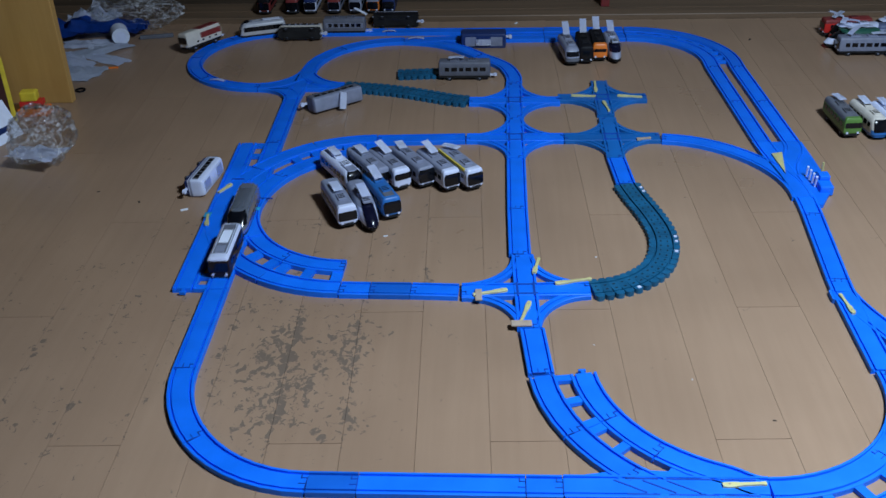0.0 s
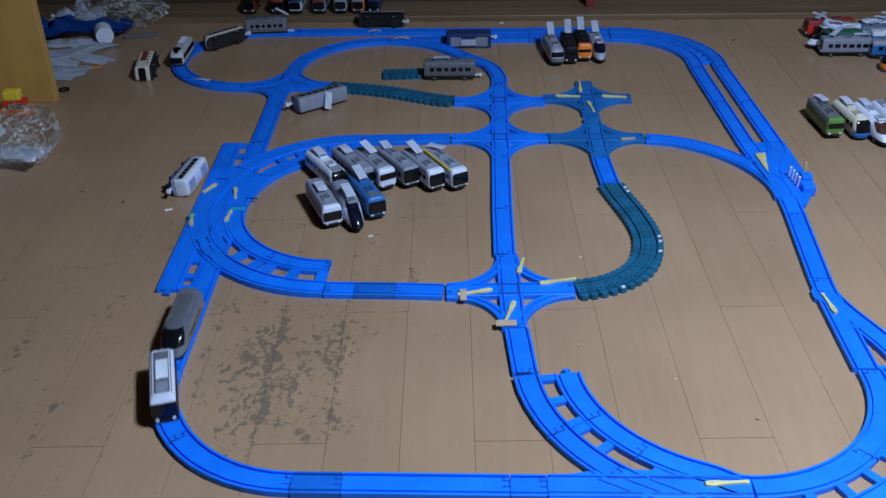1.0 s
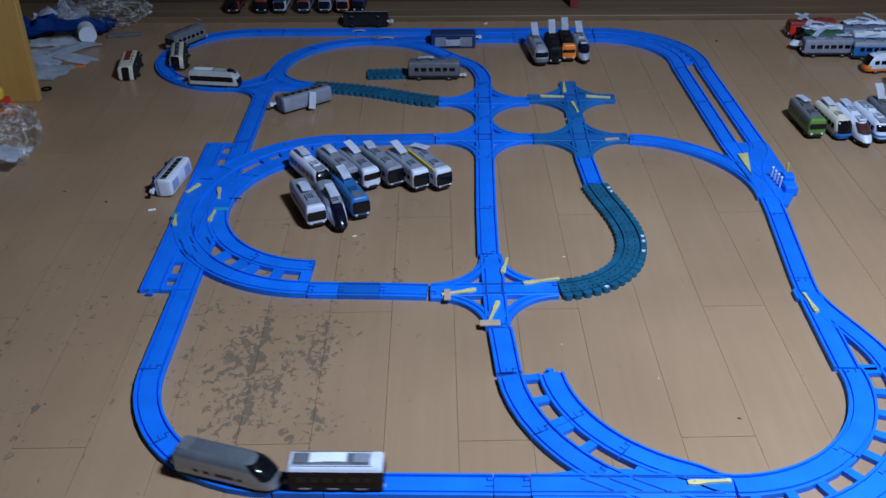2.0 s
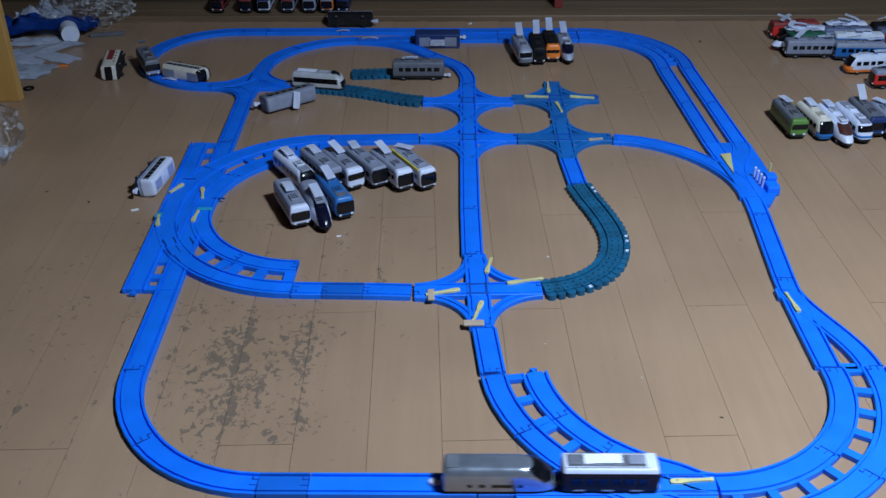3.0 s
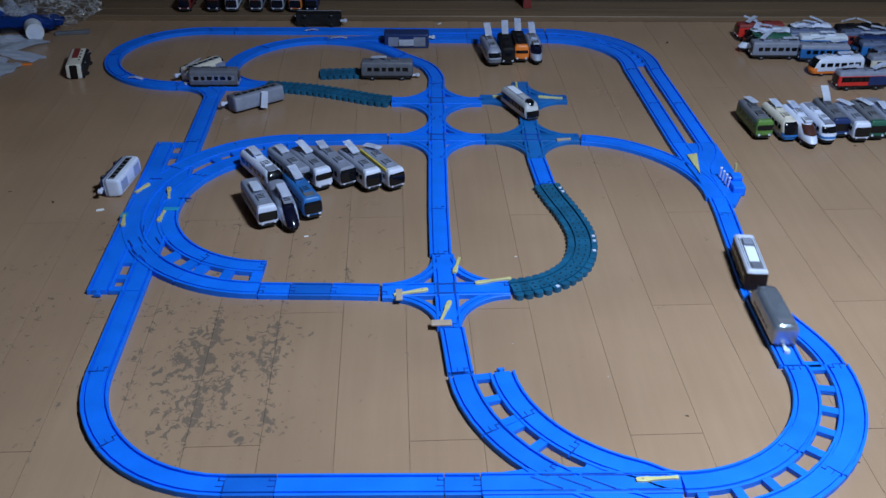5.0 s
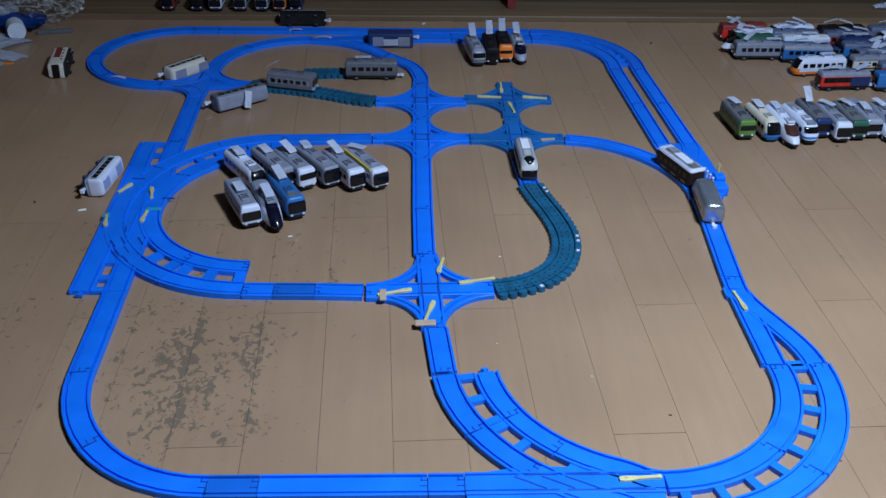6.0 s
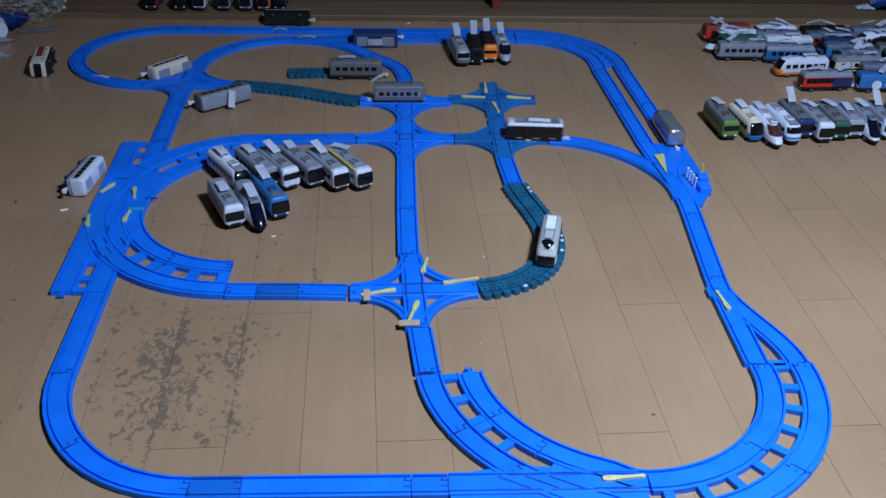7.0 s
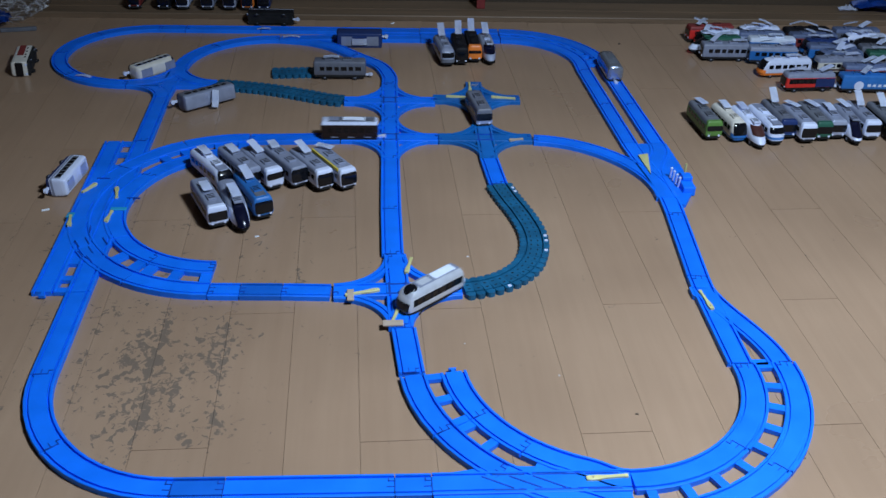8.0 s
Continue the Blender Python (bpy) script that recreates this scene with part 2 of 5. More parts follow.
# tan of the unseen walls and ceiling, set by the light they bounce
PLASTER = paint("wall_plaster", (0.15, 0.112, 0.075), rough=0.9, vary=0.08, scale=6)
FILM = film_material()
GLOW = bpy.data.materials.new("lamp_glow")
GLOW.use_nodes = True
GLOW.node_tree.nodes["Principled BSDF"].inputs["Emission Color"].default_value = (0.95, 0.97, 1, 1)
GLOW.node_tree.nodes["Principled BSDF"].inputs["Emission Strength"].default_value = 3.0


# ---- mesh helpers ----
def part(name, bm, material, parent=None, label=""):
    me = bpy.data.meshes.new(name)
    bmesh.ops.recalc_face_normals(bm, faces=bm.faces)
    bm.to_mesh(me)
    bm.free()
    me.materials.append(material)
    ob = new(name, me)
    if parent is not None:
        ob.parent = parent
    if label:
        ob["label"] = label
    return ob


def smooth(ob, angle=40):
    for p in ob.data.polygons:
        p.use_smooth = True
    ob.data.set_sharp_from_angle(angle=radians(angle))
    return ob


def add_box(bm, x0, y0, z0, x1, y1, z1, m=None, bevel=0.0):
    r = bmesh.ops.create_cube(bm, size=1.0)
    mm = Matrix.Translation(((x0 + x1) / 2, (y0 + y1) / 2, (z0 + z1) / 2)) @ Matrix.Diagonal((x1 - x0, y1 - y0, z1 - z0, 1))
    bmesh.ops.transform(bm, matrix=(m @ mm if m else mm), verts=r["verts"])
    if bevel:
        edges = list({e for v in r["verts"] for e in v.link_edges})
        bmesh.ops.bevel(bm, geom=edges, offset=bevel, segments=2, affect="EDGES", profile=0.5)
    return bm


def box(x0, y0, z0, x1, y1, z1, m=None, bevel=0.0):
    return add_box(bmesh.new(), x0, y0, z0, x1, y1, z1, m, bevel)


def cylinder(r, depth, m, seg=16, r2=None):
    bm = bmesh.new()
    bmesh.ops.create_cone(bm, cap_ends=True, segments=seg, radius1=r, radius2=r if r2 is None else r2, depth=depth, matrix=m)
    return bm


def loft(bm, layers, cap0=True, cap1=True):
    """layers: (z, ring)."""
    rings = [[bm.verts.new((x, y, z)) for x, y in ring] for z, ring in layers]
    n = len(rings[0])
    for r0, r1 in zip(rings, rings[1:]):
        for k in range(n):
            bm.faces.new((r0[k], r0[(k + 1) % n], r1[(k + 1) % n], r1[k]))
    if cap0:
        bm.faces.new(rings[0][::-1])
    if cap1:
        bm.faces.new(rings[-1])
    return bm


def empty(name, m=None, label="", category="", group="", kind=""):
    e = new(name)
    e.empty_display_size = 0.02
    if m is not None:
        e.matrix_basis = m
    return tagged(e, label, category, group, kind)


# ---- plan of the track: centre lines in metres ----
def line(a, b, n=2):
    return [(a[0] + (b[0] - a[0]) * i / (n - 1), a[1] + (b[1] - a[1]) * i / (n - 1)) for i in range(n)]


def arc(cx, cy, r, a0, a1, n=None, ry=None):
    n = n or max(5, int(abs(a1 - a0) / 5) + 1)
    ry = ry or r
    return [(cx + r * math.cos(radians(a0 + (a1 - a0) * i / (n - 1))), cy + ry * math.sin(radians(a0 + (a1 - a0) * i / (n - 1)))) for i in range(n)]


def bend(a, da, b, db, n=14, pull=0.39):
    """A smooth piece from a (heading da degrees) to b (arriving with heading db)."""
    d = math.dist(a, b) * pull
    c1 = (a[0] + d * math.cos(radians(da)), a[1] + d * math.sin(radians(da)))
    c2 = (b[0] - d * math.cos(radians(db)), b[1] - d * math.sin(radians(db)))
    out = []
    for i in range(n):
        u = i / (n - 1)
        w = ((1 - u) ** 3, 3 * u * (1 - u) ** 2, 3 * u * u * (1 - u), u ** 3)
        out.append(tuple(w[0] * a[k] + w[1] * c1[k] + w[2] * c2[k] + w[3] * b[k] for k in (0, 1)))
    return out


def chain(*runs):
    out = []
    for run in runs:
        for p in run:
            if not out or math.dist(out[-1], p) > 1e-4:
                out.append(tuple(p))
    return out


def spline(points, per=6):
    """A smooth line through the given points."""
    out = []
    for i in range(len(points) - 1):
        p0, p1, p2, p3 = (points[max(0, i - 1)], points[i], points[i + 1], points[min(len(points) - 1, i + 2)])
        for k in range(per):
            u = k / per
            out.append(tuple(0.5 * (2 * p1[c] + (p2[c] - p0[c]) * u + (2 * p0[c] - 5 * p1[c] + 4 * p2[c] - p3[c]) * u * u
                                    + (3 * p1[c] - p0[c] - 3 * p2[c] + p3[c]) * u ** 3) for c in (0, 1)))
    return out + [tuple(points[-1])]


def xl(y):
    """The left straight leans a little."""
    return -0.4695 - 0.0265 * (y - 1.135)


def xr(y):
    """The right straight, up to the junction."""
    return 0.533 + 0.075 * max(0.0, y - 1.36)


SP = 0.060                               # spacing of parallel tracks
YB = 0.908                               # bottom straight
RC, RI, RO = (0.320, 1.128), 0.218, 0.278        # twin bend, near right
LC, LI, LO = (0.349, 1.162), 0.243, 0.302        # twin bend, near left
YC = (-0.272, 1.625)                     # centre of the left loop
X_CEN, X_CEN2 = 0.0215, 0.223            # the two columns of crossings
Y_N, Y_F, Y_X = 1.931, 2.132, 1.348      # the crossing rows
C_N, C_N2, C_F, C_F2, C_X = (X_CEN, Y_N), (X_CEN2, Y_N), (X_CEN, Y_F), (0.222, 2.146), (0.031, Y_X)
H = 0.104                                # half a crossing
FLEX_S = spline([(0.231, 1.716), (0.244, 1.661), (0.261, 1.600), (0.273, 1.534), (0.270, 1.475), (0.251, 1.420), (0.215, 1.380), (0.176, 1.359), (0.138, 1.350)])
FLEX_F = spline([(-0.085, 2.133), (-0.123, 2.143), (-0.177, 2.167), (-0.232, 2.190), (-0.287, 2.207), (-0.342, 2.219), (-0.385, 2.226)])
LOOP = (-0.590, 2.424, 0.203, 0.198)     # balloon loop at the far side: centre, half axes
Y_T = 2.622                              # far straight
Y_LC = 2.229                             # crossing at the head of the left straight
XU_I, XU_O = (0.5285, 0.505), (0.587, 0.564)      # upper right straights: x at 1.906 and at 2.335
FAR_C = (0.320, 2.368)                   # far right bend
ARC_L = arc(-0.272, 2.332, 0.214, 180, 88)
ARC_R = spline([ARC_L[-1], (-0.190, 2.530), (-0.125, 2.492), (-0.062, 2.424), (-0.003, 2.357), (0.0205, 2.285), (X_CEN, 2.234)])
LEFT_BEND = bend((xl(1.135), 1.135), -88.5, (-0.252, YB), 0, pull=0.385)
N_BEND = bend((0.549, 1.66), 86, (0.327, 1.927), 176, pull=0.36)
START = chain(line((xl(2.15), 2.15), (xl(1.135), 1.135)), LEFT_BEND, line((-0.252, YB), (0.318, YB)),
              arc(0.318, 1.126, 0.218, 270, 356), line((xr(1.13), 1.13), (xr(1.36), 1.36)), line((xr(1.36), 1.36), (xr(1.66), 1.66)))
PATH_MAIN = chain(START, N_BEND[1:], line((0.32, Y_N), (-0.2, Y_N)))
PATH_YARD = chain(START, line((xr(1.66), 1.66), (0.5495, 1.75)), bend((0.5495, 1.75), 91, (XU_O[0], 1.925), 93, pull=0.45), line((XU_O[0], 1.925), (XU_O[1], 2.335)), arc(FAR_C[0], FAR_C[1], 0.244, 0, 90, ry=0.248))
PATH_LOOP = chain(line((0.2, Y_T), (LOOP[0], Y_T)), arc(LOOP[0], LOOP[1], LOOP[2], 90, 270, ry=LOOP[3]), line((LOOP[0], 2.226), (-0.48, 2.228)),
                  line((-0.46, 2.228), (-0.385, 2.226)), FLEX_F[::-1], line((-0.08, 2.133), (C_F[0], Y_F)), line((C_F[0], Y_F), (0.118, 2.140)),
                  bend((0.118, 2.140), 3, (0.223, 2.04), -90, pull=0.36), line((0.223, 2.03), (0.231, 1.72)), FLEX_S, bend((0.138, 1.350), 180, (0.040, 1.24), -86, pull=0.36),
                  line((0.040, 1.24), (0.049, 1.13)))


def travel(path, s):
    """The point at s metres along a line."""
    for a, b in zip(path, path[1:]):
        d = math.dist(a, b)
        if s <= d:
            return (a[0] + (b[0] - a[0]) * s / d, a[1] + (b[1] - a[1]) * s / d)
        s -= d
    return path[-1]


# ---- rails ----
RAIL = [(-0.0190, 0.0), (-0.0190, 0.0085), (-0.0182, 0.0092), (-0.0152, 0.0092), (-0.0152, 0.0050), (-0.0118, 0.0050), (-0.0118, 0.0086),
        (0.0118, 0.0086), (0.0118, 0.0050), (0.0152, 0.0050), (0.0152, 0.0092), (0.0182, 0.0092), (0.0190, 0.0085), (0.0190, 0.0)]


def sweep(bm, path, profile=RAIL, dz=0.0, trim=0.0006):
    """Draws the profile along a line, with closed ends."""
    n = len(path)
    rings = []
    for i, p in enumerate(path):
        a, b = path[max(0, i - 1)], path[min(n - 1, i + 1)]
        d = Vector((b[0] - a[0], b[1] - a[1])).normalized()
        c = Vector(p)
        if i == 0:
            c = c + d * trim
        if i == n - 1:
            c = c - d * trim
        side = Vector((-d.y, d.x))
        rings.append([bm.verts.new((c.x - side.x * u, c.y - side.y * u, h + (dz if h > 0.001 else 0))) for u, h in profile])
    m = len(profile)
    for r0, r1 in zip(rings, rings[1:]):
        for k in range(m):
            bm.faces.new((r0[k], r0[(k + 1) % m], r1[(k + 1) % m], r1[k]))
    bm.faces.new(rings[0])
    bm.faces.new(rings[-1][::-1])
    return bm


def heading(path, end):
    a, b = (path[-2], path[-1]) if end else (path[1], path[0])
    return math.atan2(b[1] - a[1], b[0] - a[0])


def tongue(parent, m):
    """The jigsaw tongue that stands out of a rail's open end."""
    bm = box(-0.001, -0.0024, 0.002, 0.006, 0.0024, 0.0084, m)
    add_box(bm, 0.006, -0.0056, 0.002, 0.0098, 0.0056, 0.0084, m, 0.001)
    return part("tongue", bm, BLUE, parent)


SEAM = paint("rail_seam", (0.003, 0.055, 0.38), rough=0.6, vary=0.2)


def seam_at(parent, p, ang, origin):
    """A dark notch across a joint, with the two hooks of the tongue."""
    m = Matrix.Translation((p[0] - origin[0], p[1] - origin[1], 0)) @ Matrix.Rotation(ang, 4, "Z")
    bm = box(-0.0004, -0.0145, 0.0080, 0.0004, 0.006, 0.0096, m)
    add_box(bm, -0.0085, 0.0056, 0.0080, 0.0007, 0.0065, 0.0096, m)
    add_box(bm, -0.0085, 0.0052, 0.0080, -0.0071, 0.0116, 0.0096, m)
    add_box(bm, -0.010, -0.0042, 0.0080, -0.0007, -0.0034, 0.0096, m)
    return part("joint_hook", bm, SEAM, parent)


def rail(name, path, label, material=BLUE, dz=0.0, group="", seams=True):
    """One single-track rail piece as a thing of its own."""
    mid = travel(path, sum(math.dist(a, b) for a, b in zip(path, path[1:])) / 2)
    local = [(p[0] - mid[0], p[1] - mid[1]) for p in path]
    ob = part(name, sweep(bmesh.new(), local, dz=dz), material)
    ob.location = (mid[0], mid[1], 0)
    tagged(ob, label, "toy rail", group)
    if seams:
        seam_at(ob, path[-1], heading(path, 1), mid)
    return ob


def rail_set(name, runs, label, origin, material=BLUE, category="toy rail", group=""):
    """A rail piece that carries several tracks: an Empty with each track under it. runs: (part name, line, height step)."""
    e = empty(name, pose(origin[0], origin[1], 0), label, category, group)
    for i, (pn, path, dz) in enumerate(runs):
        local = [(p[0] - origin[0], p[1] - origin[1]) for p in path]
        part(pn, sweep(bmesh.new(), local, dz=dz), material, e)
    return e


def plate(parent, name, pts, z, material, origin, z0=0.0):
    bm = bmesh.new()
    top = [bm.verts.new((x - origin[0], y - origin[1], z)) for x, y in pts]
    low = [bm.verts.new((x - origin[0], y - origin[1], z0)) for x, y in pts]
    bm.faces.new(top)
    bm.faces.new(low[::-1])
    for i in range(len(pts)):
        j = (i + 1) % len(pts)
        bm.faces.new((top[i], low[i], low[j], top[j]))
    return part(name, bm, material, parent)


def lever(parent, a, b, origin, material=LEVER, foot=True):
    """A flat switch lever with a round eye at one end."""
    d = math.dist(a, b)
    m = Matrix.Translation((a[0] - origin[0], a[1] - origin[1], 0.0108)) @ Matrix.Rotation(math.atan2(b[1] - a[1], b[0] - a[0]), 4, "Z")
    bm = bmesh.new()
    half_outline = ((0.0, 0.0030), (d * 0.10, 0.0042), (d * 0.28, 0.0040), (d * 0.45, 0.0026), (d * 0.88, 0.0022), (d * 0.94, 0.0030), (d, 0.0028))
    rim = [(x, y) for x, y in half_outline] + [(x, -y) for x, y in half_outline[::-1]]
    loft(bm, [(-0.0020, rim), (0.0014, rim), (0.0020, [(x, y * 0.8) for x, y in rim])])
    bmesh.ops.transform(bm, matrix=m, verts=bm.verts)
    arm = part("switch_lever", bm, material, parent, "pale yellow switch lever" if material is LEVER else "brown switch lever")
    part("pivot_pin", cylinder(0.0013, 0.0046, m @ Matrix.Translation((d * 0.16, 0, 0.0002)), 10), LEVER_TAN, arm)
    return arm


def crossing(c, h, material, label, tilt=0.0, hv=None):
    """Four-way crossing: two straight tracks, four corner curves and the small windows between them."""
    e = empty("crossing_rail", pose(c[0], c[1], 0, 0, 0, tilt), label, "toy rail", "four-way crossings")
    o = (0, 0)
    v = hv or h
    part("straight_track", sweep(bmesh.new(), line((-h, 0), (h, 0))), material, e)
    part("straight_track", sweep(bmesh.new(), line((0, -v), (0, v)), dz=0.0003), material, e)
    slim = [(-0.0165, 0.0), (-0.0165, 0.0084), (-0.0095, 0.0084), (-0.0095, 0.0050), (-0.0072, 0.0050), (-0.0072, 0.0084), (-0.0008, 0.0084), (0.0, 0.0076), (0.0, 0.0)]
    for k, (sx, sy) in enumerate(((1, 1), (-1, 1), (-1, -1), (1, -1))):
        q = 0.085
        pts = [(sx * (h - q + q * (1 - math.sin(radians(a)))) , sy * (v - q + q * (1 - math.cos(radians(a))))) for a in range(0, 91, 6)]
        part("corner_curve", sweep(bmesh.new(), pts, [(u * sx * sy, z) for u, z in slim], dz=-0.0002 * (k % 2)), material, e)
    for a in (0, 90, 180, 270):
        r = h if a % 180 == 0 else v
        m = Matrix.Rotation(radians(a), 4, "Z") @ Matrix.Translation((r, 0, 0))
        bm = box(-0.0085, 0.0052, 0.0080, 0.0007, 0.0066, 0.0098, m)
        add_box(bm, -0.0085, 0.0052, 0.0080, -0.0071, 0.0116, 0.0098, m)
        part("joint_hook", bm, SEAM, e)
    # frogs: cross-wise flange ways at the middle
    for sx in (-1, 1):
        bm = box(sx * 0.0135 - 0.0016, -0.019, 0.0084, sx * 0.0135 + 0.0016, 0.019, 0.0099)
        part("flange_way", bm, SEAM, e)
        bm = box(-0.019, sx * 0.0135 - 0.0016, 0.0084, 0.019, sx * 0.0135 + 0.0016, 0.00985)
        part("flange_way", bm, SEAM, e)
    return e


def twin_curve(c, r0, r1, a0, a1, ties, label, group=""):
    """Two concentric curved tracks held together by ties, open between them."""
    e = empty("twin_curve_rail", pose(c[0], c[1], 0), label, "toy rail", group)
    part("inner_track", sweep(bmesh.new(), arc(0, 0, r0, a0, a1)), BLUE, e)
    part("outer_track", sweep(bmesh.new(), arc(0, 0, r1, a0, a1)), BLUE, e)
    for a in ties:
        m = Matrix.Rotation(radians(a), 4, "Z")
        part("tie", box(r0 + 0.0185, -0.0065, 0.001, r1 - 0.0185, 0.0065, 0.0076, m), BLUE, e)
    for r in (r0, r1):
        p = arc(0, 0, r, a0, a1)
        seam_at(e, p[-1], heading(p, 1), (0, 0))
    return e


BLUE_L = "bright blue plastic toy rail lying on the floor"
# near side: left bend, bottom straights
rail("straight_rail", line((xl(1.343), 1.343), (xl(1.135), 1.135)), "straight bright blue plastic toy rail with two wheel grooves", group="straight rails")
rail("curved_rail", LEFT_BEND[:7], "curved bright blue plastic toy rail, near corner", group="curved rails")
rail("curved_rail", LEFT_BEND[6:], "curved bright blue plastic toy rail, near corner", group="curved rails")
rail("short_straight_rail", line((-0.252, YB), (-0.188, YB)), "short darker blue straight toy rail", BLUE_DEEP, group="straight rails")
rail("straight_rail", line((-0.188, YB), (0.022, YB)), "straight bright blue plastic toy rail with two wheel grooves", group="straight rails")
rail("short_straight_rail", line((0.022, YB), (0.068, YB)), "very short bright blue straight toy rail", group="straight rails")
# near crossover: bottom straight meets the twin bend
near = rail_set("crossover_rail", [
    ("straight_track", line((0.068, YB), (0.318, YB + 0.002)), 0.0009),
    ("lower_track", line((0.068, YB - 0.06), (0.318, YB - 0.058)), 0.0012),
    ("inner_branch", chain(arc(LC[0], LC[1], LI, 231, 250), bend((0.2659, 0.9337), -20, (0.3195, 0.9105), 0, 8)), 0.0003),
    ("outer_branch", chain(arc(LC[0], LC[1], LO, 231, 250), bend((0.2457, 0.8782), -20, (0.3195, 0.8505), 0, 8)), 0.0006),
], "wide bright blue crossover rail joining the straight and the twin bend", (0.2, YB))
plate(near, "web", [(0.150, 0.940), (0.25, 0.936), (0.316, 0.927), (0.316, 0.832), (0.07, 0.832), (0.07, 0.925)], 0.0071, BLUE, (0.2, YB))
for y in (YB + 0.0135, YB - 0.0135):
    for x0, x1 in ((0.145, 0.185), (0.195, 0.255), (0.262, 0.305)):
        bm = box(x0 - 0.2, y - YB - 0.0010, 0.008, x1 - 0.2, y - YB + 0.0010, 0.0104)
        part("flange_way", bm, SEAM, near)
for x0 in (0.150, 0.185, 0.215):
    m = Matrix.Translation((x0 - 0.2, 0.0, 0)) @ Matrix.Rotation(radians(-28), 4, "Z")
    part("flange_way", box(-0.022, -0.001, 0.008, 0.022, 0.001, 0.0104, m), SEAM, near)
lever(near, (0.262, 0.911), (0.316, 0.915), (0.2, YB))
for a in (238, 249):
    m = Matrix.Translation((LC[0] - 0.2, LC[1] - YB, 0)) @ Matrix.Rotation(radians(a), 4, "Z")
    part("tie", box(LI + 0.0185, -0.0065, 0.001, LO - 0.0185, 0.0065, 0.0076, m), BLUE, near)
# twin bends
open_end = twin_curve(LC, LI, LO, 187, 211, (188.5, 199, 209.5), "bright blue twin curved toy rail, open end on the floor", "twin curves")
tongue(open_end, Matrix.Rotation(radians(187), 4, "Z") @ Matrix.Translation((LI, 0, 0)) @ Matrix.Rotation(radians(-90), 4, "Z"))
twin_curve(LC, LI, LO, 211, 231, (212.5, 222), "bright blue twin curved toy rail with open ties", "twin curves")
twin_curve(RC, RI, RO, 270.2, 315, (275, 286, 297, 308), "bright blue twin curved toy rail with open ties", "twin curves")
twin_curve(RC, RI, RO, 315, 364, (319, 330, 341, 352, 363), "bright blue twin curved toy rail with open ties", "twin curves")
# right side turnout, straights
tr = rail_set("turnout_rail", [
    ("straight_track", line((xr(1.146), 1.146), (xr(1.345), 1.345)), 0.0),
    ("branch_track", bend((xr(1.146) + SP, 1.146), 91, (xr(1.345), 1.345), 97, pull=0.33), 0.0003),
], "bright blue turnout rail splitting one track into two", (0.533, 1.24))
plate(tr, "web", [(0.515, 1.32), (0.515, 1.352), (0.510, 1.348), (0.510, 1.325)], 0.0085, BLUE, (0.533, 1.24))
part("tie", box(0.0185, -0.098, 0.001, 0.0415, -0.085, 0.0076), BLUE, tr)
lever(tr, (0.5295, 1.281), (0.5235, 1.334), (0.533, 1.24))
rail("short_straight_rail", line((xr(1.346), 1.346), (xr(1.382), 1.382)), "short bright blue straight toy rail", group="straight rails")
rail("straight_rail", line((xr(1.383), 1.383), (xr(1.60), 1.60)), "straight bright blue plastic toy rail with two wheel grooves", group="straight rails")
# yard point with the stop-lever box
YO = (0.555, 1.75)
yard = rail_set("switch_yard_rail", [
    ("straight_track", bend((xr(1.601), 1.601), 86, (XU_I[0], 1.905), 94), 0.0),
    ("branch_track", bend((0.5495, 1.75), 91, (XU_O[0], 1.905), 93, pull=0.45), 0.0003),
    ("left_branch", N_BEND[:7], 0.0006),
], "bright blue junction rail with a lever box and yellow pointer", YO)
plate(yard, "deck", [(0.548, 1.640), (0.580, 1.634), (0.614, 1.700), (0.613, 1.800), (0.609, 1.905), (0.520, 1.905), (0.532, 1.70)], 0.0074, BLUE, YO)
part("lever_box", box(0.031, -0.070, 0.0, 0.056, -0.020, 0.020, None, 0.003), BLUE, yard)
part("box_lid", box(0.035, -0.044, 0.020, 0.055, -0.022, 0.029, None, 0.002), BLUE, yard)
for i, y in enumerate((-0.046, -0.032, -0.018, -0.004)):
    bm = cylinder(0.0021, 0.022, Matrix.Translation((0.028 - 0.0018 * i, y, 0.018)) @ Matrix.Rotation(0.2, 4, "X"), 10)
    bmesh.ops.create_uvsphere(bm, u_segments=8, v_segments=6, radius=0.0028, matrix=Matrix.Translation((0.028 - 0.0018 * i, y - 0.002, 0.029)))
    part("stop_pin", bm, WHITE, yard, "small white stop lever")
part("stop_pin", cylinder(0.0024, 0.03, Matrix.Translation((0.050, -0.006, 0.024)), 10), LEVER, yard, "yellow stop lever")
bm = bmesh.new()
f = [(-0.022, 0.090), (0.000, 0.096), (-0.015, 0.004)]
t0 = [bm.verts.new((x, y, 0.0125)) for x, y in f]
t1 = [bm.verts.new((x, y, 0.009)) for x, y in f]
bm.faces.new(t0), bm.faces.new(t1[::-1])
for i in range(3):
    bm.faces.new((t0[i], t1[i], t1[(i + 1) % 3], t0[(i + 1) % 3]))
part("pointer", bm, LEVER, yard, "yellow pointer plate")
rail("curved_rail", N_BEND[6:], "curved bright blue plastic toy rail beside the junction", group="curved rails")
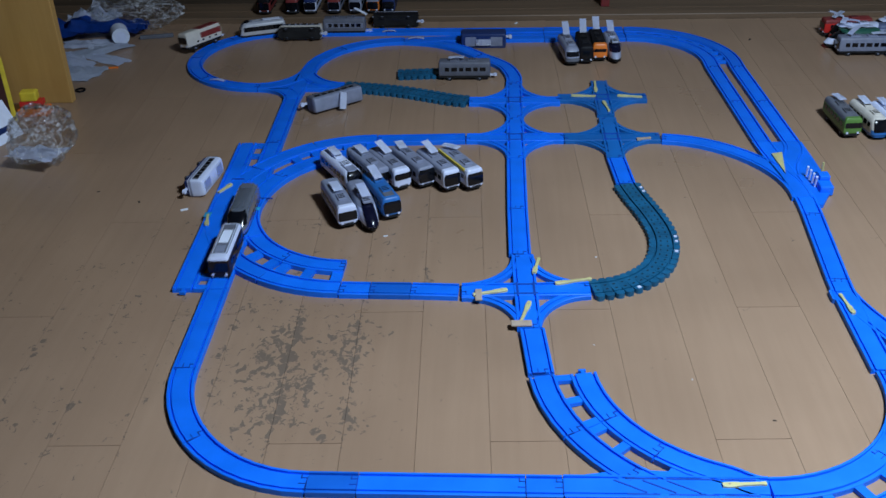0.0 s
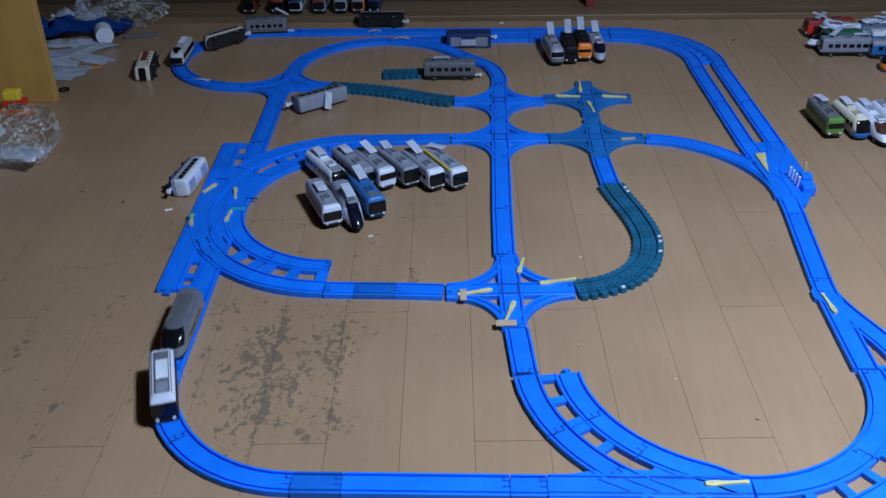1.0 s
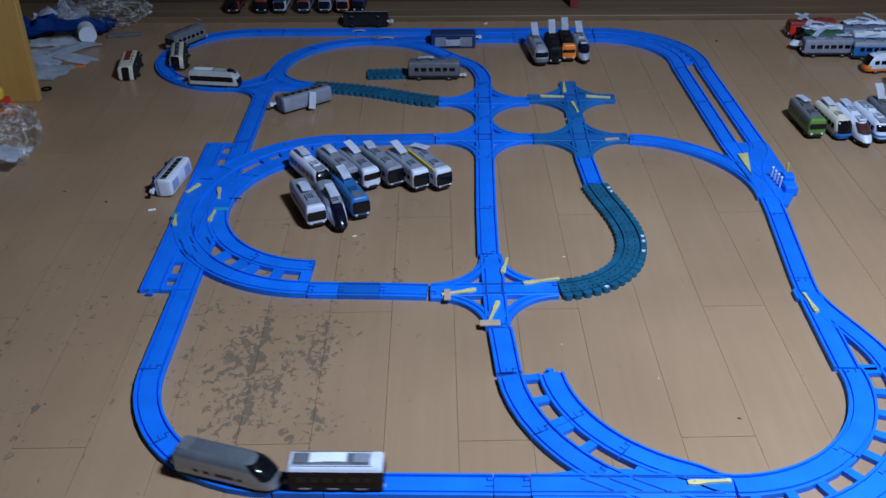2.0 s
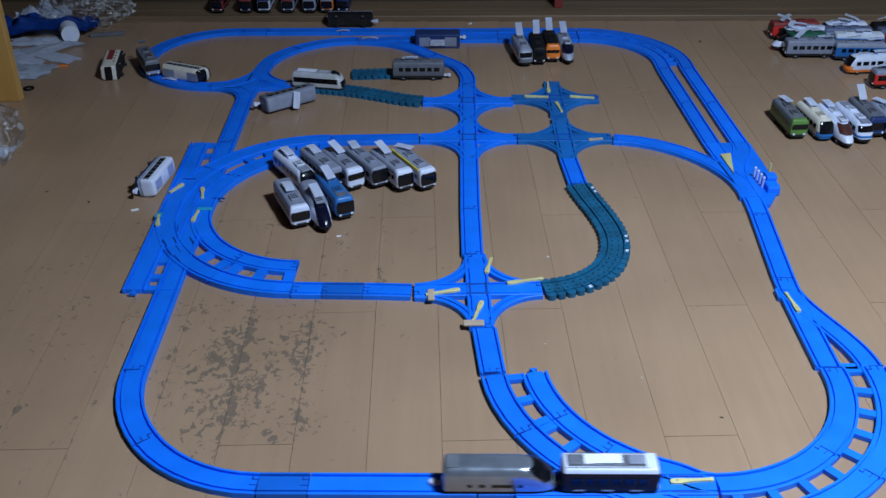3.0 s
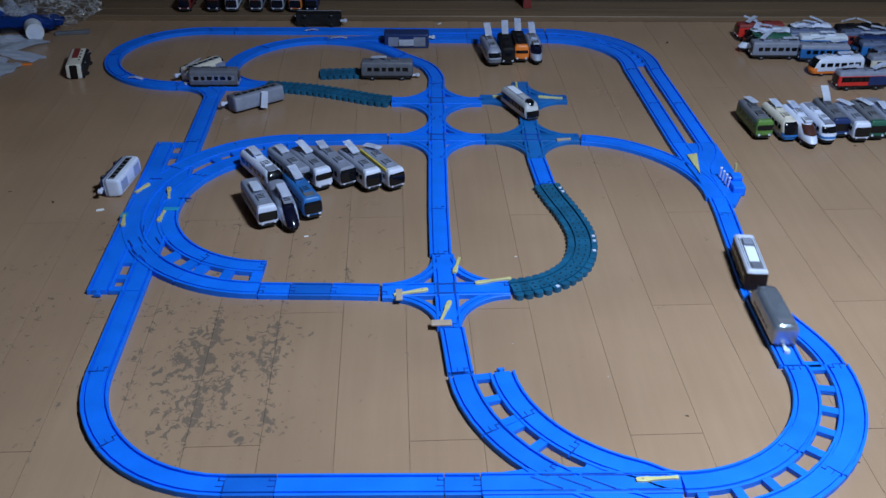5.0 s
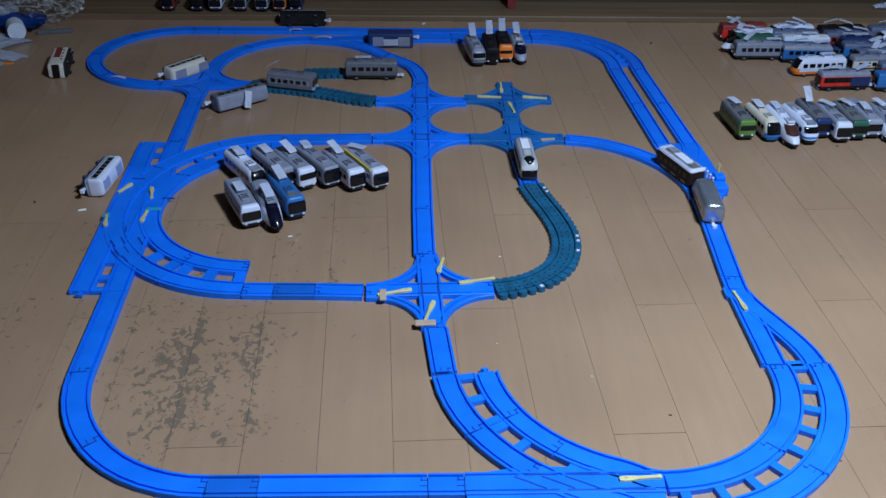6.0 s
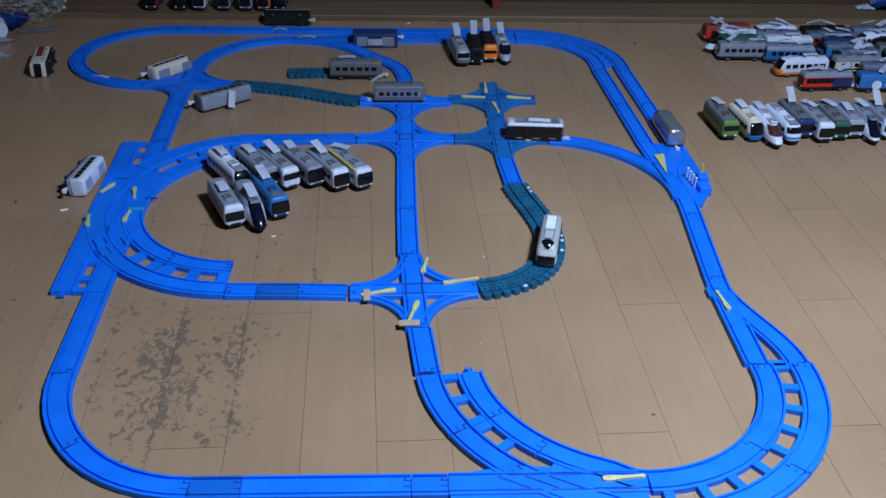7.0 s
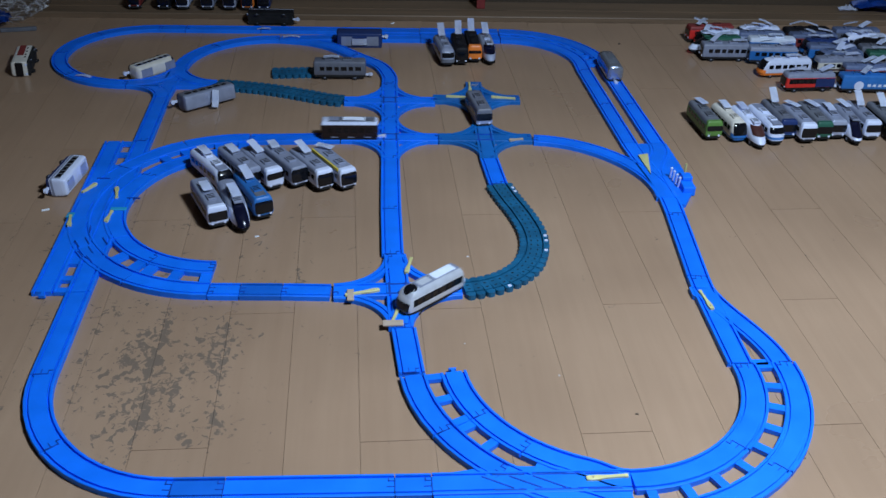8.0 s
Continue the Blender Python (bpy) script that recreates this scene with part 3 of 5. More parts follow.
# twin straights at the right, far bends
for x0, x1 in (XU_I, XU_O):
    xm = (x0 + x1) / 2
    rail("straight_rail", line((x0, 1.906), (xm, 2.12)), "straight bright blue toy rail of a parallel pair", group="straight rails")
    rail("straight_rail", line((xm, 2.121), (x1, 2.335)), "straight bright blue toy rail of a parallel pair", group="straight rails")
far = empty("twin_curve_rail", pose(FAR_C[0], FAR_C[1], 0), "bright blue twin curved toy rail, far corner", "toy rail", "twin curves")
part("inner_track", sweep(bmesh.new(), chain([(0.1855, -0.033)], arc(0, 0, 0.1855, 0, 90, ry=0.192))), BLUE, far)
part("outer_track", sweep(bmesh.new(), chain([(0.2445, -0.033)], arc(0, 0, 0.2445, 0, 90, ry=0.248))), BLUE, far)
for a in (2, 10, 18):
    part("tie", box(0.2035, -0.006, 0.001, 0.2270, 0.006, 0.0076, Matrix.Rotation(radians(a), 4, "Z")), BLUE, far)
part("web", sweep(bmesh.new(), arc(0, 0, 0.215, 22, 90, ry=0.220), [(-0.009, 0), (-0.009, 0.0074), (0.009, 0.0074), (0.009, 0)]), BLUE, far)
for a in range(28, 88, 12):
    part("flange_way", sweep(bmesh.new(), arc(0, 0, 0.215, a, a + 6, ry=0.220), [(-0.0012, 0.007), (-0.0012, 0.0080), (0.0012, 0.0080), (0.0012, 0.007)]), SEAM, far)
# far straights
for x0, x1 in ((0.318, 0.105), (0.105, -0.108)):
    tw = rail_set("twin_straight_rail", [("far_track", line((x0, 2.616), (x1, 2.619)), 0), ("near_track", line((x0, 2.560), (x1, 2.558)), 0)],
                  "bright blue twin straight toy rail before the wall", ((x0 + x1) / 2, 2.589))
    part("web", box(-0.105, -0.011, 0.001, 0.105, 0.009, 0.0072), BLUE, tw)
rail("straight_rail", line((-0.109, 2.619), (-0.32, Y_T)), "straight bright blue toy rail before the wall", group="straight rails")
rail("straight_rail", line((-0.321, Y_T), (LOOP[0] + 0.07, Y_T)), "straight bright blue toy rail before the wall", group="straight rails")
rail("short_straight_rail", line((LOOP[0] + 0.069, Y_T), (LOOP[0], Y_T)), "short bright blue straight toy rail", group="straight rails")
for a in (90, 135, 180, 225):
    rail("curved_rail", arc(LOOP[0], LOOP[1], LOOP[2], a, a + 45, ry=LOOP[3]), "curved bright blue toy rail of the far loop", group="curved rails")
lc = rail_set("crossing_rail", [
    ("straight_track", line((LOOP[0] + 0.001, 2.226), (-0.385, 2.226)), 0.0),
    ("straight_track", line((xl(2.145), 2.145), (-0.487, 2.331)), 0.0003),
    ("corner_curve", bend((LOOP[0] + 0.001, 2.226), 0, (xl(2.145), 2.145), -88, pull=0.36), 0.0006),
    ("corner_curve", bend((LOOP[0] + 0.001, 2.226), 0, (-0.487, 2.331), 88, pull=0.36), 0.0009),
    ("corner_curve", bend((-0.487, 2.331), -90, (-0.385, 2.226), 0, pull=0.36), 0.0012),
], "bright blue crossing toy rail at the far loop", (-0.49, 2.23))
# second far arc, from the crossing up, over and down to the centre column
rail("curved_rail", ARC_L[:10], "curved bright blue toy rail of the far arc", group="curved rails")
rail("curved_rail", ARC_L[9:], "curved bright blue toy rail of the far arc", group="curved rails")
rail("straight_rail", line((ARC_L[-1][0] + 0.04, 2.546), (-0.109, 2.558)), "bright blue toy rail of the far arc", dz=0.0004, group="straight rails")
half = len(ARC_R) // 2
rail("curved_rail", ARC_R[:half + 1], "curved bright blue toy rail of the far arc", group="curved rails")
rail("curved_rail", ARC_R[half:], "curved bright blue toy rail of the far arc", group="curved rails")
# crossings and the tracks between them
H2 = 0.1005
cf = crossing(C_F, H, BLUE, "bright blue four-way crossing toy rail", hv=H2)
cn = crossing(C_N, H, BLUE, "bright blue four-way crossing toy rail", hv=H2)
cf2 = crossing(C_F2, H * 0.97, TEAL_BLUE, "darker teal-blue four-way crossing toy rail with yellow levers", hv=H2)
cn2 = crossing(C_N2, H * 0.97, TEAL_BLUE, "darker teal-blue four-way crossing toy rail", hv=H2)
cx = crossing(C_X, H, BLUE, "bright blue four-way crossing toy rail with yellow levers", tilt=2.0, hv=0.107)
for a, b in (((-0.07, 0.006), (-0.015, 0.0)), ((0.035, 0.004), (0.09, -0.006)), ((-0.012, 0.03), (-0.01, 0.09)), ((0.0, -0.03), (0.008, -0.085))):
    lever(cf2, a, b, (0, 0))
lever(cn2, (0.05, -0.018), (0.08, -0.012), (0, 0), LEVER_TAN)
for a, b in (((0.016, 0.044), (0.027, 0.090)), ((0.048, 0.012), (0.108, 0.024)), ((-0.030, -0.004), (-0.085, -0.018)), ((0.004, -0.04), (-0.014, -0.098))):
    lever(cx, a, b, (0, 0))
# two pieces of brown tape on the crossing, drawn as thin blocks
part("lever_weight", box(-0.082, -0.034, 0.0095, -0.071, -0.004, 0.0130, None, 0.001), LEVER_TAN, cx, "piece of brown tape")
part("lever_weight", box(-0.028, -0.106, 0.0095, 0.004, -0.092, 0.0130, None, 0.001), LEVER_TAN, cx, "piece of brown tape")
rail("straight_rail", line((X_CEN, Y_N - H2), (X_CEN, 1.617)), "straight bright blue plastic toy rail with two wheel grooves", group="straight rails")
rail("straight_rail", line((X_CEN, 1.617), (0.0235, 1.456)), "bright blue plastic toy rail with two wheel grooves", group="straight rails")
rail("straight_rail", line((0.0385, 1.240), (0.0485, 1.131)), "short bright blue straight toy rail", group="straight rails")
rail("short_straight_rail", line((0.223, Y_N - H2), (0.231, 1.717)), "short bright blue straight toy rail", group="straight rails")
# left loop: row N to the left, bottom row, switch yard
rail("straight_rail", line((-0.084, Y_N), (-0.2715, 1.924)), "straight bright blue plastic toy rail", group="straight rails")
rail("straight_rail", line((-0.077, Y_X - 0.004), (-0.155, Y_X - 0.001)), "straight bright blue plastic toy rail", group="straight rails")
rail("short_straight_rail", line((-0.155, Y_X - 0.001), (-0.222, Y_X)), "short darker blue straight toy rail", BLUE_DEEP, group="straight rails")
rail("short_straight_rail", line((-0.222, Y_X), (-0.2715, Y_X + 0.001)), "short bright blue straight toy rail", group="straight rails")
def loop_arc(inner, a0, a1):
    """The left loop's two tracks; its far half is a little longer than the near half."""
    ry = (0.235 if inner else 0.298) if a1 <= 180 else (0.208 if inner else 0.275)
    return arc(YC[0], YC[1], 0.205 if inner else 0.266, a0, a1, ry=ry)


def loop_piece(a0, a1, ties, label):
    e = rail_set("twin_curve_rail", [("inner_track", loop_arc(1, a0, a1), 0.0), ("outer_track", loop_arc(0, a0, a1), 0.0014)], label, YC, group="twin curves")
    for a in ties:
        p, q = loop_arc(1, a0, a1), loop_arc(0, a0, a1)
        k = (a - a0) / (a1 - a0) * (len(p) - 1)
        i = min(len(p) - 2, int(k))
        p, q = ([u[i][c] + (u[i + 1][c] - u[i][c]) * (k - i) - YC[c] for c in (0, 1)] for u in (p, q))
        d = math.dist(p, q)
        m = Matrix.Translation(((p[0] + q[0]) / 2, (p[1] + q[1]) / 2, 0)) @ Matrix.Rotation(math.atan2(q[1] - p[1], q[0] - p[0]), 4, "Z")
        part("tie", box(-d / 2 + 0.0185, -0.0090, 0.001, d / 2 - 0.0185, 0.0090, 0.0076, m), BLUE, e)
    for inner in (0, 1):
        p = loop_arc(inner, a0, a1)
        seam_at(e, p[-1], heading(p, 1), YC)
    return e


loop_piece(240, 270, (243, 255, 267.5), "bright blue twin curved toy rail, inner end open")
loop_piece(212, 240, (226, 236.5), "bright blue twin curved toy rail joining the switch yard")
loop_piece(90, 118, (92.5, 104, 115.5), "bright blue twin curved toy rail joining the switch yard")
loop_piece(118, 148, (120.5, 131), "bright blue twin curved toy rail joining the switch yard")
rail("straight_rail", line((xl(2.144), 2.144), (xl(1.908), 1.908)), "straight bright blue plastic toy rail with two wheel grooves", group="straight rails")
Y_O = (-0.50, 1.62)
ls = rail_set("switch_yard_rail", [
    ("main_track", line((xl(1.907), 1.907), (xl(1.344), 1.344)), 0.0),
    ("stub_track", line((xl(1.907) - 0.057, 1.907), (xl(1.344) - 0.055, 1.344)), 0.0),
    ("outer_track", chain(loop_arc(0, 148, 180), loop_arc(0, 180.1, 212)), 0.0005),
    ("inner_track", chain(loop_arc(1, 148, 180), loop_arc(1, 180.1, 212)), 0.0010),
], "large bright blue switch yard rail with yellow levers", Y_O)
plate(ls, "deck", [(-0.555, 1.80), (-0.500, 1.80), (-0.452, 1.745), (-0.477, 1.625), (-0.452, 1.52), (-0.475, 1.43), (-0.548, 1.43)], 0.0070, BLUE, Y_O)
for y in (1.351, 1.386, 1.848, 1.899):
    x = xl(y) - Y_O[0]
    part("tie", box(x - 0.057 + 0.018, y - 1.62 - 0.007, 0.001, x - 0.018, y - 1.62 + 0.007, 0.0076), BLUE, ls)
for a, b in (((-0.544, 1.550), (-0.551, 1.588)), ((-0.484, 1.565), (-0.482, 1.604)), ((-0.494, 1.696), (-0.485, 1.654)), ((-0.536, 1.712), (-0.553, 1.676))):
    lever(ls, a, b, Y_O)
tongue(ls, Matrix.Translation((xl(1.344) - 0.055 - Y_O[0], 1.344 - Y_O[1], 0)) @ Matrix.Rotation(radians(-90), 4, "Z"))
CYAN = paint("lever_cyan", (0.02, 0.30, 0.55))
part("lever_clip", box(-0.486 - Y_O[0], 1.606 - 1.62, 0.0098, -0.458 - Y_O[0], 1.617 - 1.62, 0.0122, None, 0.001), CYAN, ls, "turquoise clip")
part("lever_clip", box(-0.558 - Y_O[0], 1.580 - 1.62, 0.0098, -0.545 - Y_O[0], 1.597 - 1.62, 0.0122, None, 0.001), CYAN, ls, "turquoise clip")
for k, (x, y, a) in enumerate(((-0.500, 1.50, -62), (-0.487, 1.47, -58), (-0.515, 1.49, -60), (-0.500, 1.455, -56), (-0.482, 1.44, -54), (-0.47, 1.50, -60), (-0.505, 1.54, -80), (-0.528, 1.735, 0), (-0.455, 1.655, 0))):
    part("flange_way", box(-0.012, -0.0009, 0.008, 0.012, 0.0009, 0.0109, Matrix.Translation((x - Y_O[0], y - Y_O[1], 0)) @ Matrix.Rotation(radians(a), 4, "Z")), SEAM, ls)


def flex(path, label, clips=()):
    """Bendable rail: a row of short interlocking links with scalloped edges."""
    mid = path[len(path) // 2]
    e = empty("flexible_rail", pose(mid[0], mid[1], 0), label, "toy rail", "flexible rails")
    total = sum(math.dist(a, b) for a, b in zip(path, path[1:]))
    n = max(3, round(total / 0.0155))
    for i in range(n):
        a, b = travel(path, total * i / n), travel(path, total * (i + 1) / n)
        ang = math.atan2(b[1] - a[1], b[0] - a[0])
        m = Matrix.Translation(((a[0] + b[0]) / 2 - mid[0], (a[1] + b[1]) / 2 - mid[1], 0)) @ Matrix.Rotation(ang, 4, "Z")
        d = math.dist(a, b) / 2
        bm = bmesh.new()
        rings = []
        for x, wide, high in ((-d * 0.98, 0.0215, 0.0086), (-d * 0.7, 0.0248, 0.0092), (-d * 0.35, 0.0262, 0.0094), (d * 0.35, 0.0262, 0.0094), (d * 0.7, 0.0248, 0.0092), (d * 0.98, 0.0215, 0.0086)):
            prof = [(-wide, 0), (-wide, high), (-0.0155, high), (-0.0155, 0.005), (-0.0122, 0.005), (-0.0122, 0.0088), (0.0122, 0.0088), (0.0122, 0.005), (0.0155, 0.005), (0.0155, high), (wide, high), (wide, 0)]
            rings.append([bm.verts.new(m @ Vector((x, y, z))) for y, z in prof])
        for r0, r1 in zip(rings, rings[1:]):
            for k in range(12):
                bm.faces.new((r0[k], r0[(k + 1) % 12], r1[(k + 1) % 12], r1[k]))
        bm.faces.new(rings[0]), bm.faces.new(rings[-1][::-1])
        part("link", bm, TEAL, e)
        if i in clips:
            part("link_clip", box(-0.003, 0.0180, 0.0092, 0.003, 0.0235, 0.0104, m), WHITE, e, "white plastic clip")
        bm = box(-0.0022, -0.0068, 0.0083, 0.0022, -0.0046, 0.0091, m)
        add_box(bm, -0.0022, 0.0046, 0.0083, 0.0022, 0.0068, 0.0091, m)
        part("slot", bm, UNDER, e)
    return e


flex(FLEX_S, "dark teal flexible toy rail bent in a hook", (1, 2, 13, 14, 16, 24))
flex(FLEX_F, "dark teal flexible toy rail in a gentle bend")
flex(line((-0.262, 2.303), (-0.150, 2.312), 5), "short loose dark teal flexible rail on the floor")


# ---- trains ----
def outline(xb, xf, w, nose, tail, rc):
    """Half-outline of a car seen from above, front at +x. nose and tail: lengths of the rounded ends."""
    pts = []
    for x_end, ln, sgn in ((xf, nose, 1), (xb, tail, -1)):
        run = []
        for i in range(9):
            a = radians(90 * i / 8)
            run.append((x_end - sgn * ln * (1 - math.sin(a) ** rc[0]) if sgn > 0 else x_end + ln * (1 - math.sin(a) ** rc[0]), w * math.cos(a) ** rc[1]))
        pts.append(run)
    front, back = pts
    ring = [(x, y) for x, y in front] + [(x, -y) for x, y in front[::-1][1:]] + [(x, -y) for x, y in back] + [(x, y) for x, y in back[::-1][1:]]
    return ring


ENDS = {"flat": (0.004, (0.40, 0.40), 0.05), "round": (0.008, (0.55, 0.50), 0.25), "slant": (0.020, (0.7, 0.65), 0.75), "bullet": (0.055, (1.0, 0.80), 0.85), "steep": (0.018, (0.6, 0.55), 0.62), "duck": (0.036, (0.75, 0.60), 0.85)}


def train_car(name, label, m, L=0.125, W=0.036, HT=0.047, end="flat", body=GREY, roof=GREY, skirt=UNDER, band=None, face=None, stripe=None,
              tag=None, gear=True, windows=True, group="", coupler=True, stripe_roof=None, tail_end="flat", boxy=False, panels=None, glass=None, lamps=True, halves=None, screen=None, rim=None, roof_at=0.80):
    """A toy train car: skirt, body, window band, roof, windscreen, wheels, coupler, roof gear and a paper tag."""
    e = empty(name, m, label, "toy train", group)
    boxy = boxy or end in ("flat", "round")
    ln, rc, rake = ENDS[end]
    lt, _, rt = ENDS[tail_end]
    hw, xb = W / 2, -L / 2
    z0, z1, z2, z3 = 0.008, 0.014, HT * roof_at, HT

    def ring(z, inset=0.0):
        u = max(0.0, (z - 0.016) / (HT - 0.016))
        pull = rake * ln * (u ** 1.4)
        return outline(xb + inset * 0.7, L / 2 - pull - inset * 0.7, hw - inset, ln * (1 - 0.35 * u), 0.006, rc)

    smooth(part("skirt", loft(bmesh.new(), [(z0, ring(z0, 0.0022)), (z1, ring(z1, 0.0012))]), skirt, e))
    zb0, zb1 = HT * 0.52, HT * 0.74
    smooth(part("body", loft(bmesh.new(), [(z1, ring(z1, 0.0006)), (z1 + 0.002, ring(z1 + 0.002)), (zb0, ring(zb0)), (zb1, ring(zb1, 0.0002)), (z2, ring(z2, 0.0007))]), body, e))
    smooth(part("roof", loft(bmesh.new(), [(z2, ring(z2, 0.0007)), (HT * max(0.9, roof_at + 0.03), ring(HT * 0.9, 0.0012 if boxy else 0.0022)), (HT * 0.965, ring(HT * 0.965, 0.0024 if boxy else 0.0052)), (z3, ring(z3, 0.0045 if boxy else 0.0090))]), roof, e))
    if stripe is not None:
        smooth(part("stripe", loft(bmesh.new(), [(HT * 0.36, ring(HT * 0.36, -0.0003)), (HT * 0.46, ring(HT * 0.46, -0.0003))], False, False), stripe, e))
    if rim is not None:
        # moulded cab front: a bright shell round the windscreen, over the roof's edge
        bm = bmesh.new()
        rows = []
        for z, inset in ((z1 + 0.002, 0.0), (zb0, 0.0), (zb1, 0.0002), (z2, 0.0007), (HT * 0.9, 0.0012), (HT * 0.965, 0.0024), (z3 + 0.0003, 0.0045)):
            r = ring(z, inset - 0.0004)[:17]
            rows.append([bm.verts.new((x, y, z)) for x, y in [(r[0][0] - 0.006, r[0][1])] + r + [(r[-1][0] - 0.006, r[-1][1])]])
        for a, b in zip(rows, rows[1:]):
            for k in range(len(a) - 1):
                bm.faces.new((a[k], a[k + 1], b[k + 1], b[k]))
        bm.faces.new(rows[-1])
        smooth(part("cab_front", bm, rim, e))
    # windscreen: the front part of the outline, lifted a little
    lo, hi, k = {"flat": (0.46, 0.80, 3), "round": (0.36, 0.80, 4), "slant": (0.50, 0.93, 3), "steep": (0.34, 0.74, 4), "duck": (0.58, 0.96, 3), "bullet": (0.60, 0.90, 4)}[end] if screen is None else screen
    bm = bmesh.new()
    rows = []
    for i in range(6):
        z = HT * (lo + (hi - lo) * i / 5)
        over = max(0.0, (z - z2) / (HT - z2))
        r = ring(z, -0.0005 + 0.0075 * over ** 1.5)
        kk = k + (1 if i in (0, 5) and end in ("round", "flat") else 0)
        sel = r[kk:17 - kk]
        if kk != k:
            sel = [sel[0]] + sel + [sel[-1]]
        rows.append([bm.verts.new((x + 0.0011, y, z + 0.0003)) for x, y in sel])
    for a, b in zip(rows, rows[1:]):
        for k2 in range(len(a) - 1):
            bm.faces.new((a[k2], a[k2 + 1], b[k2 + 1], b[k2]))
    bmesh.ops.remove_doubles(bm, verts=bm.verts[:], dist=0.00001)
    smooth(part("windscreen", bm, glass or GLASSY, e))
    if lamps:
        for sy in (-1, 1):
            part("headlight", cylinder(0.0026, 0.002, Matrix.Translation((L / 2 - ln * (0.10 if end in ("flat", "round") else 0.33) + 0.0005, sy * hw * 0.62, HT * 0.33)) @ Matrix.Rotation(radians(90), 4, "Y"), 10), BLACK if end == "bullet" else WHITE, e)
    if face is not None:
        bm = bmesh.new()
        rows = []
        for z in (z1 + 0.001, HT * 0.30, HT * 0.485):
            rows.append([bm.verts.new((x + 0.0004, y, z)) for x, y in ring(z, -0.0004)[1:16]])
        for a, b in zip(rows, rows[1:]):
            for k in range(len(a) - 1):
                bm.faces.new((a[k], a[k + 1], b[k + 1], b[k]))
        smooth(part("nose_panel", bm, face, e))
    if windows:
        x0, x1 = xb + 0.010, L / 2 - max(0.012, ln * 0.85)
        n = 6
        step = (x1 - x0) / n
        for s in (-1, 1):
            if band is not None:
                part("window_band", box(x0 - 0.004, s * hw - 0.0003, zb0 - 0.001, x1 + 0.004, s * hw + 0.0003, zb1 + 0.001), band, e)
            for i in range(n):
                w = step * (0.30 if i % 2 else 0.40)
                c = x0 + step * (i + 0.5)
                part("window", box(c - w, s * hw - 0.0006, zb0 + 0.001, c + w, s * hw + 0.0007, zb1), GLASSY, e)
    for sx in (-1, 1):
        for s in (-1, 1):
            w = part("wheel", cylinder(0.0078, 0.004, Matrix.Translation((sx * L * 0.29, s * 0.0125, 0.0078)) @ Matrix.Rotation(radians(90), 4, "X"), 14), UNDER, e)
            part("hub", cylinder(0.0032, 0.0052, Matrix.Translation((sx * L * 0.29, s * 0.0125, 0.0078)) @ Matrix.Rotation(radians(90), 4, "X"), 10), GREY, w)
    part("bogie", box(-L * 0.38, -0.010, 0.005, L * 0.38, 0.010, 0.012), UNDER, e)
    if coupler:
        bm = box(xb - 0.010, -0.0025, 0.008, xb + 0.004, 0.0025, 0.012)
        bmesh.ops.create_cone(bm, cap_ends=True, segments=12, radius1=0.005, radius2=0.005, depth=0.005, matrix=Matrix.Translation((xb - 0.011, 0, 0.0105)))
        part("coupler", bm, WHITE, e, "white plastic coupler")
    if gear:
        for x0 in (-0.030, 0.012):
            u = part("roof_unit", box(x0, -0.008, HT - 0.001, x0 + 0.023, 0.008, HT + 0.0035, None, 0.001), roof, e)
            for i in range(3):
                part("grille_slot", box(x0 + 0.004 + 0.006 * i, -0.006, HT + 0.0033, x0 + 0.0065 + 0.006 * i, 0.006, HT + 0.0038), UNDER, u)
    if halves is not None:
        for sy in (-1, 1):
            part("rear_panel", box(xb + 0.002, sy * hw - 0.0005, 0.015, xb + L * 0.40, sy * hw + 0.0010, z2 - 0.001), halves, e)
    if panels is not None:
        for x0, x1 in ((-L * 0.42, -L * 0.16), (L * 0.16, L * 0.40)):
            part("roof_panel", box(x0, -hw * 0.55, HT - 0.0012, x1, hw * 0.55, HT + 0.0012, None, 0.0006), panels, e)
    if stripe_roof is not None:
        part("roof_stripe", box(xb + 0.004, -hw + 0.0008, HT * 0.86, L / 2 - ln - 0.007, -hw + 0.0050, HT * 0.985), stripe_roof, e)
    if tag is not None:
        x, y, lift, turn = tag
        lift *= 0.7
        paper_tag(e, Matrix.Translation((x, y, HT + 0.0050 + 0.5 * 0.040 * math.sin(radians(lift)))) @ Matrix.Rotation(radians(turn), 4, "Z") @ Matrix.Rotation(radians(lift), 4, "Y"))
    return e


def paper_tag(parent, m, length=0.038, width=0.0170, material=None):
    """A slip of paper taped on by its rear edge, slightly curled."""
    bm = bmesh.new()
    rows = []
    for i in range(7):
        u = i / 6
        z = 0.0018 * math.sin(u * 2.2)
        rows.append([bm.verts.new(m @ Vector((-length / 2 + length * u, s * width / 2, z))) for s in (-1, 1)])
    for a, b in zip(rows, rows[1:]):
        bm.faces.new((a[0], a[1], b[1], b[0]))
    bmesh.ops.solidify(bm, geom=bm.faces[:], thickness=0.0004)
    return part("paper_tag", bm, material or PAPER, parent, "white paper slip taped on the roof")


def at(x, y, turn, z=0.0, rx=0.0, ry=0.0):
    return Matrix.Translation((x, y, z)) @ Matrix.Rotation(radians(turn), 4, "Z") @ Matrix.Rotation(radians(ry), 4, "Y") @ Matrix.Rotation(radians(rx), 4, "X")


